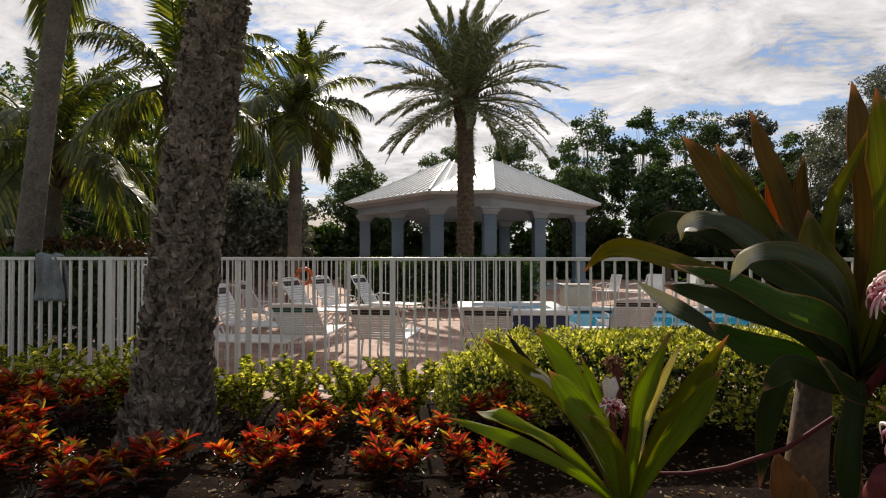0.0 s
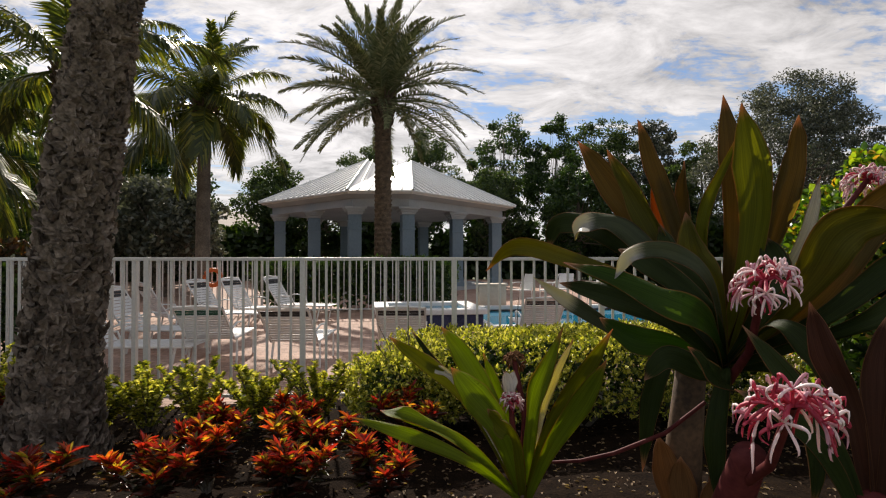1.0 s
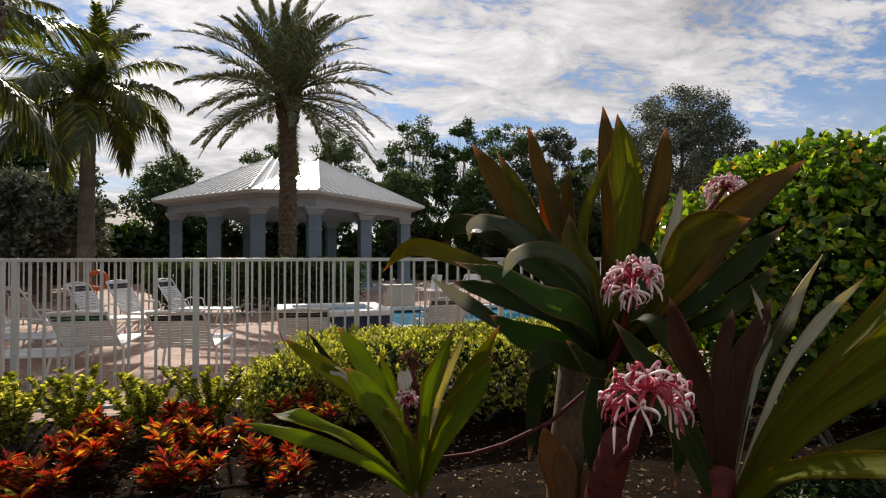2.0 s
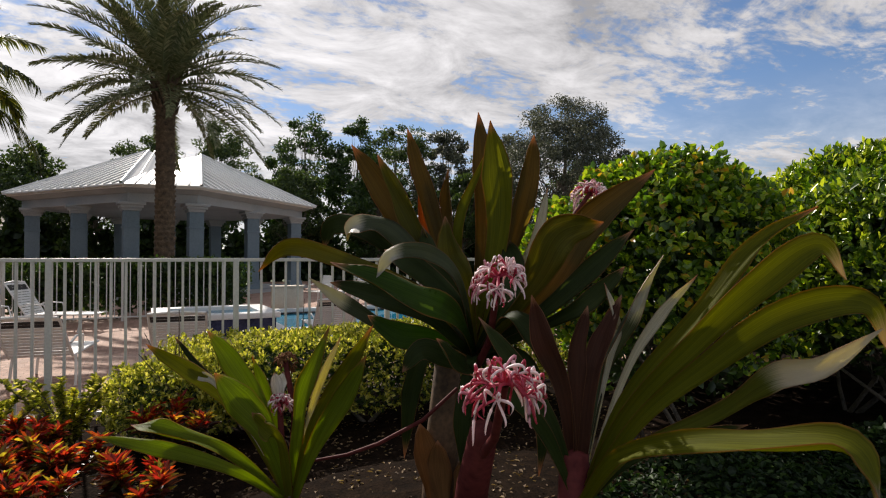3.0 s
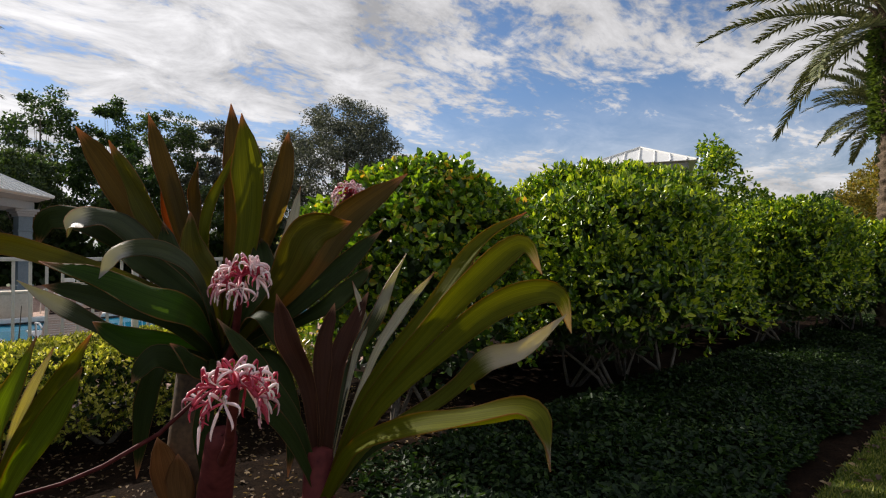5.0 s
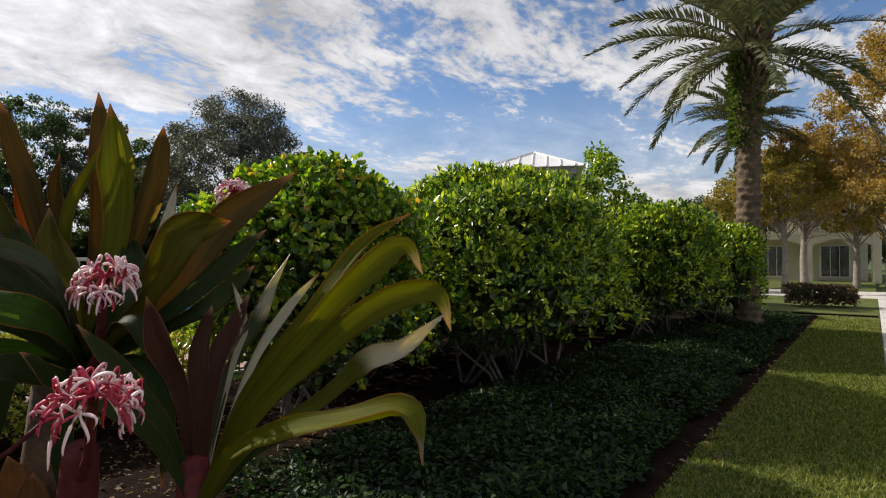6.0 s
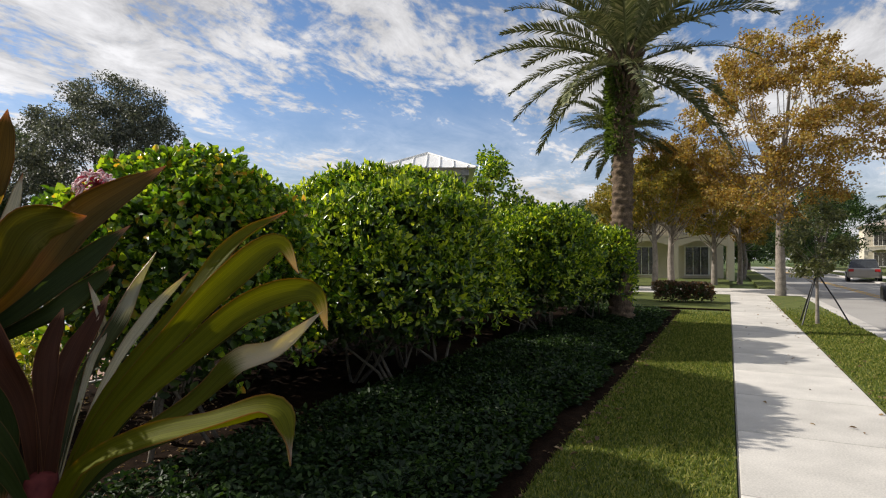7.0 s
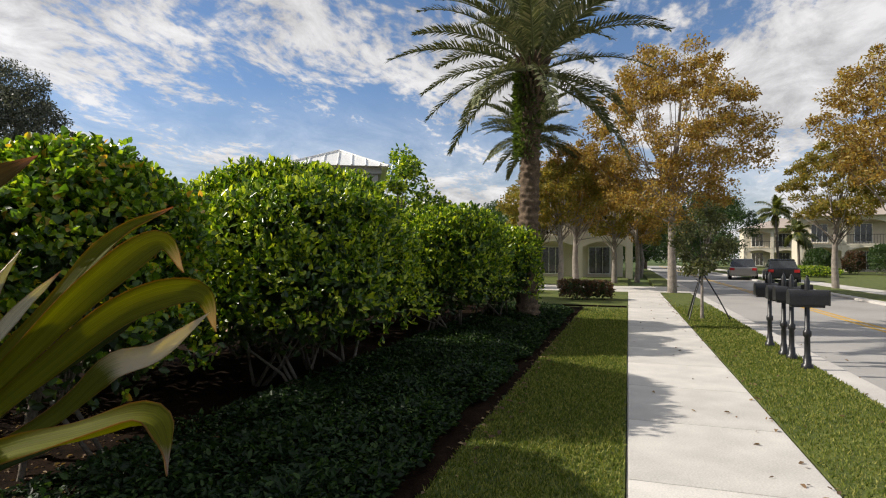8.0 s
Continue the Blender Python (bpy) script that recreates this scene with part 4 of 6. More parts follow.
def crinum_mat(name, c_mid, c_edge, trans, rough=0.35, dry_sheen_from=0.97, dry_sheen_tint=(0.30, 0.16, 0.10)):
    m = leaf_mat(name, [(0.0, tuple(0.7 * x for x in c_mid)), (0.6, tuple(1.2 * x for x in c_mid)), (1.0, c_edge)], rough + 0.15, trans, (1.0, 0.95, 0.30), 0.14, 5.0)
    n, l = m.node_tree.nodes, m.node_tree.links
    # long fine ribs, a dried or sheen-painted tip and a thin red margin
    bs = n["Principled BSDF"]
    uv = n.new("ShaderNodeUVMap")
    mp = n.new("ShaderNodeMapping")
    mp.inputs["Scale"].default_value = (1.6, 26, 1)
    l.new(uv.outputs[0], mp.inputs[0])
    t = n.new("ShaderNodeTexNoise")
    t.inputs["Scale"].default_value, t.inputs["Detail"].default_value = 1.0, 4
    l.new(mp.outputs[0], t.inputs[0])
    b = n.new("ShaderNodeBump")
    b.inputs["Strength"].default_value, b.inputs["Distance"].default_value = 0.5, 0.006
    l.new(t.outputs[0], b.inputs["Height"])
    l.new(b.outputs[0], bs.inputs["Normal"])
    ramp = next(x for x in n if x.type == "VALTORGB")
    hsv = n.new("ShaderNodeHueSaturation")
    mr = n.new("ShaderNodeMapRange")
    mr.inputs[1].default_value, mr.inputs[2].default_value = 0.3, 0.7
    mr.inputs[3].default_value, mr.inputs[4].default_value = 0.68, 1.3
    l.new(t.outputs[0], mr.inputs[0])
    l.new(mr.outputs[0], hsv.inputs["Value"])
    l.new(ramp.outputs[0], hsv.inputs["Color"])
    sp = n.new("ShaderNodeSeparateXYZ")
    l.new(uv.outputs[0], sp.inputs[0])
    wob = n.new("ShaderNodeMath")
    wob.operation = "MULTIPLY_ADD"
    l.new(t.outputs[0], wob.inputs[0])
    wob.inputs[1].default_value = 0.12
    l.new(sp.outputs[0], wob.inputs[2])
    dry = n.new("ShaderNodeMapRange")
    dry.inputs[1].default_value, dry.inputs[2].default_value = dry_sheen_from, dry_sheen_from + 0.07
    l.new(wob.outputs[0], dry.inputs[0])
    mx = n.new("ShaderNodeMix")
    mx.data_type = "RGBA"
    l.new(dry.outputs[0], mx.inputs[0])
    l.new(hsv.outputs[0], mx.inputs[6])
    mx.inputs[7].default_value = (*dry_sheen_tint, 1)
    edge = n.new("ShaderNodeMath")
    edge.operation = "SUBTRACT"
    l.new(sp.outputs[1], edge.inputs[0])
    edge.inputs[1].default_value = 0.5
    ab = n.new("ShaderNodeMath")
    ab.operation = "ABSOLUTE"
    l.new(edge.outputs[0], ab.inputs[0])
    mg = n.new("ShaderNodeMapRange")
    mg.inputs[1].default_value, mg.inputs[2].default_value = 0.465, 0.495
    mg.inputs[4].default_value = 0.7
    l.new(ab.outputs[0], mg.inputs[0])
    mx2 = n.new("ShaderNodeMix")
    mx2.data_type = "RGBA"
    l.new(mg.outputs[0], mx2.inputs[0])
    l.new(mx.outputs[2], mx2.inputs[6])
    mx2.inputs[7].default_value = (0.20, 0.09, 0.045, 1)
    l.new(mx2.outputs[2], bs.inputs["Base Color"])
    mul = next(x for x in n if x.type == "MIX" and x.blend_type == "MULTIPLY")
    l.new(mx2.outputs[2], mul.inputs[6])
    return m


C_green = crinum_mat("crinum_green", (0.105, 0.112, 0.007), (0.165, 0.145, 0.010), 0.52, 0.45)
C_lime = crinum_mat("crinum_lime", (0.12, 0.155, 0.011), (0.20, 0.185, 0.017), 0.55)
C_bronze = crinum_mat("crinum_bronze", (0.075, 0.052, 0.011), (0.19, 0.062, 0.013), 0.45)
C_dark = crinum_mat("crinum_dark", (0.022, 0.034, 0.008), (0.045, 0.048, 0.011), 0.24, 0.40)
C_pale = crinum_mat("crinum_faded", (0.36, 0.34, 0.29), (0.56, 0.53, 0.46), 0.3, 0.5)
C_olive = crinum_mat("crinum_olive", (0.085, 0.082, 0.011), (0.16, 0.085, 0.014), 0.45)
C_orange = crinum_mat("crinum_orange", (0.16, 0.062, 0.012), (0.26, 0.085, 0.014), 0.5)
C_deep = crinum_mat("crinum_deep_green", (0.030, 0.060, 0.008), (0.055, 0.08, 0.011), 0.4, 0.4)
C_wine = crinum_mat("crinum_wine", (0.050, 0.020, 0.012), (0.085, 0.026, 0.016), 0.3, 0.45)
C_tip = crinum_mat("crinum_green_faded_tip", (0.105, 0.112, 0.007), (0.165, 0.145, 0.010), 0.50, 0.5, 0.92, (0.27, 0.22, 0.22))
C_paletip = crinum_mat("crinum_half_faded", (0.09, 0.10, 0.016), (0.16, 0.145, 0.03), 0.35, 0.5, 0.66, (0.40, 0.36, 0.30))
# grey leaves whose glossy highlight is painted into the pale tip
C_greytip = crinum_mat("crinum_grey_painted_sheen", (0.045, 0.055, 0.028), (0.09, 0.09, 0.055), 0.25, 0.2, 0.72, (0.36, 0.35, 0.33))
C_white_sheath = crinum_mat("crinum_bud_sheath", (0.55, 0.50, 0.46), (0.72, 0.69, 0.66), 0.06, 0.6)
C_purple = mat("crinum_stem_purple", (0.06, 0.010, 0.012), (0.13, 0.028, 0.026), 0.6, 6, 30, 0.1, spec=0.12)
C_huskleaf = crinum_mat("crinum_dry_husk", (0.16, 0.08, 0.03), (0.34, 0.2, 0.1), 0.15, 0.7)
C_husk = mat("crinum_husk", (0.05, 0.030, 0.018), (0.16, 0.095, 0.052), 0.75, 8, 40, 0.4)
C_petal = leaf_mat("crinum_petal", [(0.0, (0.50, 0.20, 0.26)), (0.35, (0.76, 0.56, 0.57)), (1.0, (0.86, 0.80, 0.78))], 0.5, 0.10, (1.0, 0.7, 0.7))
C_petal_red = leaf_mat("crinum_petal_red", [(0.0, (0.33, 0.02, 0.05)), (1.0, (0.52, 0.06, 0.11))], 0.5, 0.15, (1.0, 0.6, 0.6))


def leaf_between(base, tip, width, material, parent, seed, arch=0.12, mid=None, wave=0.3, vee=0.35, name="leaf", label=""):
    b, t = np.array(base, float), np.array(tip, float)
    if mid is None:
        m = (b + t) / 2 + np.array([0, 0, arch * np.linalg.norm(t - b)])
        pts = [b, m, t]
    else:
        pts = [b] + [np.array(q, float) for q in mid] + [t]
    return link(name, strap_leaf(name, pts, width * 1.0, seed, wave, vee), material, parent, label)


def umbel(parent, loc, radius, seed, n=18, droop=0.9, stalk_from=None, red=0.3, pale=None, deep=None):
    """A spidery flower head: arching tubes with six curling petals each."""
    r = np.random.default_rng(seed)
    c = np.array(loc, float)
    head = new("flower_head")
    head.empty_display_size = 0.02
    head.parent = parent
    head["label"] = "spidery pink and white flower head"
    if stalk_from is not None:
        s = np.array(stalk_from, float)
        v, f = tube_mesh("stalk", [s, (s + c) / 2 + r.normal(0, 0.02, 3), c], [0.02, 0.017, 0.014], 8)
        link("flower_stalk", np_mesh("flower_stalk", v, f), C_purple, parent, "dark purple flower stalk")
    fringe, tubes = [], []
    for i in range(n):
        a = i * 2.4 + r.uniform(-0.3, 0.3)
        e = r.uniform(-0.5, 1.1)
        d = np.array([math.cos(a) * math.cos(e), math.sin(a) * math.cos(e), math.sin(e)])
        tl = radius * r.uniform(0.45, 0.62)
        end = c + d * tl + np.array([0, 0, -droop * tl * 0.25])
        tubes.append(tube_mesh("t", [c, c + d * tl * 0.55 + np.array([0, 0, 0.01]), end], [0.006, 0.006, 0.009], 5))
        u = unit(np.cross(d, [0.1, 0.2, 1.0]))
        w = np.cross(d, u)
        for k in range(6):
            b = k * math.pi / 3 + r.uniform(-0.2, 0.2)
            o = u * math.cos(b) + w * math.sin(b)
            L = radius * r.uniform(0.5, 0.72)
            p1 = end + d * L * 0.40 + o * L * 0.30
            p2 = p1 + o * L * 0.42 + d * L * 0.05 - np.array([0, 0, L * r.uniform(0.0, 0.3)])
            p3 = p2 - np.array([0, 0, L * 0.38]) - o * L * 0.2 * r.uniform(-0.5, 2)
            tt = np.linspace(0, 1, 8)[:, None]
            curve = (1 - tt) ** 3 * end + 3 * tt * (1 - tt) ** 2 * (p1 + o * L * 0.1) + 3 * tt ** 2 * (1 - tt) * (p2 + o * L * 0.25) + tt ** 3 * p3
            (tubes if r.random() < red * 0.4 else fringe).append(tube_mesh("p", curve, [0.003, 0.004, 0.0052, 0.0056, 0.005, 0.004, 0.003, 0.001], 4))
    v, f = join_np(fringe)
    tagged(link("petal_fringe", np_mesh("petal_fringe", v, f), pale or C_petal, head), kind="stuff")
    v, f = join_np(tubes)
    tagged(link("petal_tube", np_mesh("petal_tube", v, f), deep or C_petal_red, head, "flower tubes"), kind="stuff")


def pseudostem(parent, loc, h, r0, material, lean=(0, 0), label=""):
    v, f = tube_mesh("stem", [(loc[0], loc[1], loc[2] - 0.05), (loc[0] + lean[0] * 0.3, loc[1] + lean[1] * 0.3, loc[2] + h * 0.4), (loc[0] + lean[0], loc[1] + lean[1], loc[2] + h), (loc[0] + lean[0] * 1.03, loc[1] + lean[1] * 1.03, loc[2] + h * 1.03)], [r0 * 1.15, r0, r0 * 0.75, r0 * 0.05], 14)
    me = np_mesh("pseudostem", v, f)
    me.polygons.foreach_set("use_smooth", [True] * len(me.polygons))
    return link("pseudostem", me, material, parent, label)


def lf(plant, base, *pts, w, m, wave=0.55):
    """A strap leaf from the plant's heart through the given points to its tip."""
    k = len(plant.children)
    if len(pts) == 1:
        pts = (tuple((u + v) / 2 for u, v in zip(base, pts[0])), pts[0])
    return leaf_between(base, pts[-1], w * 0.74, m, plant, 200 + 37 * k, mid=pts[:-1], wave=wave, vee=0.5)


def tall_crinum():
    b = thing("crinum_lily", "tall crinum lily clump with bronze-green strap leaves and pink flowers", "lily plant", (0, 0, 0), 0, "crinum lilies")
    pseudostem(b, (1.62, 2.58, bed_height(1.62, 2.58)), 0.85, 0.085, C_husk, (0.0, -0.12), "thick brown stem of old leaf sheaths")
    pseudostem(b, (1.60, 2.24, bed_height(1.60, 2.24)), 0.62, 0.075, C_purple, (-0.22, -0.5), "thick purple stem leaning out")
    for i, (dx, dy, h) in enumerate(((-0.09, -0.06, 0.36), (0.0, -0.1, 0.30), (-0.12, 0.03, 0.42), (0.06, -0.08, 0.24), (0.1, -0.05, 0.33))):
        leaf_between((1.64 + dx * 0.7, 2.48 + dy * 0.7, 0.17), (1.64 + dx * 1.35, 2.48 + dy * 1.35, 0.22 + h), 0.13, C_huskleaf, b, 340 + i, 0.05, name="husk", label="papery orange-brown husk")
    o = (1.67, 2.30, 1.00)
    lf(b, o, (1.81, 2.42, 1.74), (1.88, 2.60, 2.31), w=0.179, m=C_bronze)
    lf(b, o, (1.80, 2.25, 1.70), (1.80, 2.35, 2.20), w=0.214, m=C_green)
    lf(b, o, (1.91, 2.23, 1.74), (1.99, 2.23, 2.12), w=0.152, m=C_bronze)
    lf(b, o, (1.86, 2.09, 1.53), (1.96, 2.08, 1.83), w=0.066, m=C_pale)
    lf(b, o, (1.65, 2.76, 1.76), (1.58, 2.91, 2.25), w=0.155, m=C_bronze)
    lf(b, o, (1.49, 2.74, 1.66), (1.27, 3.00, 2.14), w=0.207, m=C_bronze)
    lf(b, o, (1.53, 2.60, 1.60), (1.36, 2.82, 2.06), w=0.182, m=C_olive)
    lf(b, o, (1.70, 2.79, 1.57), (1.65, 2.87, 1.96), w=0.170, m=C_orange)
    lf(b, o, (1.67, 2.45, 1.59), (1.82, 2.40, 2.07), w=0.089, m=C_green)
    lf(b, o, (1.79, 2.79, 1.67), (1.83, 2.87, 2.02), w=0.100, m=C_bronze)
    lf(b, o, (1.94, 2.10, 1.31), (2.26, 2.13, 1.66), (2.73, 2.11, 1.98), w=0.228, m=C_bronze)
    lf(b, o, (1.78, 1.97, 1.37), (1.82, 1.82, 1.59), (1.94, 1.68, 1.64), w=0.231, m=C_olive)
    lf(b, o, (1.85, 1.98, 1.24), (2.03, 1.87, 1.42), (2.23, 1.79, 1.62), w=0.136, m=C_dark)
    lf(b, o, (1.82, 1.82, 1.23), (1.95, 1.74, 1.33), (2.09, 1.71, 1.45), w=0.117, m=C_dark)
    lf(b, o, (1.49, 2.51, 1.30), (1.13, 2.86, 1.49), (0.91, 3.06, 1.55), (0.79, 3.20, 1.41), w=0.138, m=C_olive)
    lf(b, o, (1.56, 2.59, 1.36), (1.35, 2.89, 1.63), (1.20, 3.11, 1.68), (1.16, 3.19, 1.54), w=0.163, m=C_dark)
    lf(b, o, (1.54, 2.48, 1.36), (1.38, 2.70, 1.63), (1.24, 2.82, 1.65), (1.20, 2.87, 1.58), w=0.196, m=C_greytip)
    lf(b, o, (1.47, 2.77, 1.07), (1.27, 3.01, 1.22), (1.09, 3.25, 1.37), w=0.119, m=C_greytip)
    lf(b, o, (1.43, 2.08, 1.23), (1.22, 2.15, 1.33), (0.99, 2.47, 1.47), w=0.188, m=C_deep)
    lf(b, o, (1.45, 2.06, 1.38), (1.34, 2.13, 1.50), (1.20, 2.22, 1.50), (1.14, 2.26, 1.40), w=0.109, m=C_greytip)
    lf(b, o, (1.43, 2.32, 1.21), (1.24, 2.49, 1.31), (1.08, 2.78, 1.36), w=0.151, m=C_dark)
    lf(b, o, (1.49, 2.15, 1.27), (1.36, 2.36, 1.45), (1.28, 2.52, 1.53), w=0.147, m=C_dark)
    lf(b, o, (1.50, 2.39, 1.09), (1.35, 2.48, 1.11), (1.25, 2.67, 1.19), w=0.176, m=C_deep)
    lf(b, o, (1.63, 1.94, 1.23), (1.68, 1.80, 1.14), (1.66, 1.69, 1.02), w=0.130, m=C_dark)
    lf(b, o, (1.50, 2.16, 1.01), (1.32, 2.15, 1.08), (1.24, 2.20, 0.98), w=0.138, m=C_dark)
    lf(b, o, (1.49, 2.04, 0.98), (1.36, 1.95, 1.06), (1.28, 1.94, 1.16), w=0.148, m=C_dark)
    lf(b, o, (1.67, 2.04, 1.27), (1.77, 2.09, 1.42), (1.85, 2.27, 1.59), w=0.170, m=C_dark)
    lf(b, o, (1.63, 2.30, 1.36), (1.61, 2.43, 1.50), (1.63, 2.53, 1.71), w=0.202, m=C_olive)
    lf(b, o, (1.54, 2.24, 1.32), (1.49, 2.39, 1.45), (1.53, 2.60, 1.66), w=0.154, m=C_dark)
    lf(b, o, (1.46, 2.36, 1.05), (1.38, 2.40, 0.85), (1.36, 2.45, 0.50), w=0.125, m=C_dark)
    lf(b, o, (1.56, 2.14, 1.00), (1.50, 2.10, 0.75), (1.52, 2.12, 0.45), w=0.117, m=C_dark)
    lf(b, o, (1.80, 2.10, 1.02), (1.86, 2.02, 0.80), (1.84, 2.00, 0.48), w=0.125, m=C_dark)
    umbel(b, (1.49, 1.80, 1.41), 0.125, 301, 16, stalk_from=(1.66, 2.3, 0.9))
    umbel(b, (1.21, 1.34, 1.10), 0.138, 302, 14, stalk_from=(1.40, 1.78, 0.72), red=1.0)
    umbel(b, (2.72, 2.62, 1.90), 0.125, 303, 16, stalk_from=(1.8, 2.5, 1.0))


def spreading_crinum():
    c = thing("crinum_lily", "spreading crinum lily with broad arching leaves, some fading", "lily plant", (0, 0, 0), 0, "crinum lilies")
    pseudostem(c, (1.74, 1.64, bed_height(1.74, 1.64)), 0.6, 0.075, C_purple, (0, 0), "reddish-brown stem")
    o = (1.74, 1.62, 0.50)
    lf(c, o, (1.84, 1.46, 0.95), (1.98, 1.24, 1.29), (2.13, 1.14, 1.52), (2.31, 1.02, 1.67), w=0.108, m=C_green)
    lf(c, o, (1.80, 1.43, 0.90), (1.88, 1.19, 1.20), (1.96, 1.02, 1.40), (2.08, 0.90, 1.53), (2.15, 0.85, 1.42), w=0.137, m=C_tip)
    lf(c, o, (1.79, 1.37, 0.89), (1.91, 1.17, 1.12), (2.02, 0.98, 1.30), (2.18, 0.82, 1.35), (2.24, 0.78, 1.20), w=0.139, m=C_tip)
    lf(c, o, (1.81, 1.42, 0.77), (1.92, 1.17, 0.95), (1.93, 0.98, 1.11), (2.02, 0.86, 1.16), (2.17, 0.76, 1.28), w=0.113, m=C_paletip)
    lf(c, o, (1.65, 1.35, 0.78), (1.64, 1.05, 0.93), (1.67, 0.83, 0.99), (1.70, 0.65, 1.03), (1.69, 0.58, 0.99), (1.67, 0.54, 0.91), w=0.149, m=C_tip)
    lf(c, o, (1.84, 1.64, 0.92), (2.02, 1.64, 1.23), (2.15, 1.55, 1.50), w=0.132, m=C_greytip)
    lf(c, o, (1.94, 1.57, 1.01), (2.09, 1.53, 1.24), (2.22, 1.44, 1.42), w=0.063, m=C_pale)
    lf(c, o, (1.71, 1.66, 0.93), (1.64, 1.70, 1.16), (1.60, 1.73, 1.34), w=0.125, m=C_wine)
    lf(c, o, (1.75, 1.64, 0.93), (1.78, 1.67, 1.13), (1.85, 1.68, 1.29), w=0.109, m=C_wine)
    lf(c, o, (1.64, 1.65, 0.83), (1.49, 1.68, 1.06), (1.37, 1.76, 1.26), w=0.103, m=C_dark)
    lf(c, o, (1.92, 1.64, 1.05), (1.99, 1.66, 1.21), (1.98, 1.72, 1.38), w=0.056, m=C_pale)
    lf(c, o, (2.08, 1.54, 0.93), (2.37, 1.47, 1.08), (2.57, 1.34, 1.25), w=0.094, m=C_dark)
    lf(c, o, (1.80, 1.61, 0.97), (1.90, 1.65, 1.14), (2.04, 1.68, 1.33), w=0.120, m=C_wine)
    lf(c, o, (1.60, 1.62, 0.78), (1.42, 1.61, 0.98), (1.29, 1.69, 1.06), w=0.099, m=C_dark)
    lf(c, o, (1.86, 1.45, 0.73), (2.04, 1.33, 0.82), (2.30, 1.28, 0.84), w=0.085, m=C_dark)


def young_crinum():
    a = thing("crinum_lily", "young crinum lily with lime-green strap leaves and a budding flower", "lily plant", (0, 0, 0), 0, "crinum lilies")
    pseudostem(a, (0.86, 2.66, bed_height(0.86, 2.66)), 0.3, 0.05, C_husk)
    o = (0.86, 2.64, 0.30)
    lf(a, o, (0.66, 2.82, 0.71), (0.44, 3.02, 0.91), (0.23, 3.21, 1.04), w=0.126, m=C_green)
    lf(a, o, (0.66, 3.00, 0.68), (0.50, 3.22, 0.89), (0.37, 3.36, 1.05), w=0.088, m=C_dark)
    lf(a, o, (0.74, 2.65, 0.65), (0.63, 2.72, 0.80), (0.52, 2.79, 0.94), w=0.202, m=C_lime)
    lf(a, o, (0.75, 2.82, 0.71), (0.64, 3.01, 0.94), (0.52, 3.14, 1.10), w=0.158, m=C_lime)
    lf(a, o, (0.81, 2.85, 0.70), (0.72, 2.96, 0.98), w=0.096, m=C_lime)
    lf(a, o, (0.56, 2.71, 0.58), (0.30, 2.82, 0.68), (0.17, 2.90, 0.71), w=0.135, m=C_lime)
    lf(a, o, (0.59, 2.57, 0.53), (0.30, 2.64, 0.65), (0.02, 2.76, 0.72), w=0.094, m=C_lime)
    lf(a, o, (0.87, 2.57, 0.67), (0.91, 2.54, 0.88), (0.99, 2.48, 1.17), w=0.140, m=C_lime)
    lf(a, o, (0.89, 2.44, 0.66), (0.98, 2.31, 0.92), (1.09, 2.17, 1.20), w=0.122, m=C_green)
    lf(a, o, (0.89, 2.37, 0.65), (0.98, 2.25, 0.88), (1.05, 2.14, 1.08), w=0.129, m=C_lime)
    lf(a, o, (0.94, 2.64, 0.72), (0.99, 2.60, 0.91), (1.07, 2.55, 1.11), w=0.059, m=C_pale)
    lf(a, o, (0.57, 2.88, 0.83), (0.47, 3.00, 0.90), (0.41, 3.10, 0.95), w=0.066, m=C_pale)
    lf(a, o, (0.78, 2.51, 0.66), (0.72, 2.55, 0.73), (0.66, 2.59, 0.78), w=0.149, m=C_green)
    umbel(a, (0.83, 2.80, 0.76), 0.07, 304, 9, stalk_from=o)
    umbel(a, (0.90, 3.00, 0.93), 0.07, 305, 9, stalk_from=(0.86, 2.72, 0.4), pale=C_huskleaf, deep=C_husk)
    for i, dx in enumerate((-0.025, 0.02)):
        leaf_between((0.83, 2.82, 0.74), (0.83 + dx, 2.81, 0.91), 0.07, C_white_sheath, a, 320 + i, 0.02, name="bud_sheath", label="papery white bud sheath")


tall_crinum()
spreading_crinum()
young_crinum()
v, f = tube_mesh("hose", [(0.96, 2.63, 0.50), (1.10, 2.55, 0.53), (1.23, 2.46, 0.59), (1.41, 2.34, 0.71), (1.56, 2.27, 0.86)], [0.007, 0.009, 0.010, 0.010, 0.009], 7)
tagged(link("fallen_stalk", np_mesh("fallen_stalk", v, f), C_purple), "thin dark purple flower stalk leaning across the bed", "plant stalk")

# ---- crotons and golden shrubs in the bed ----


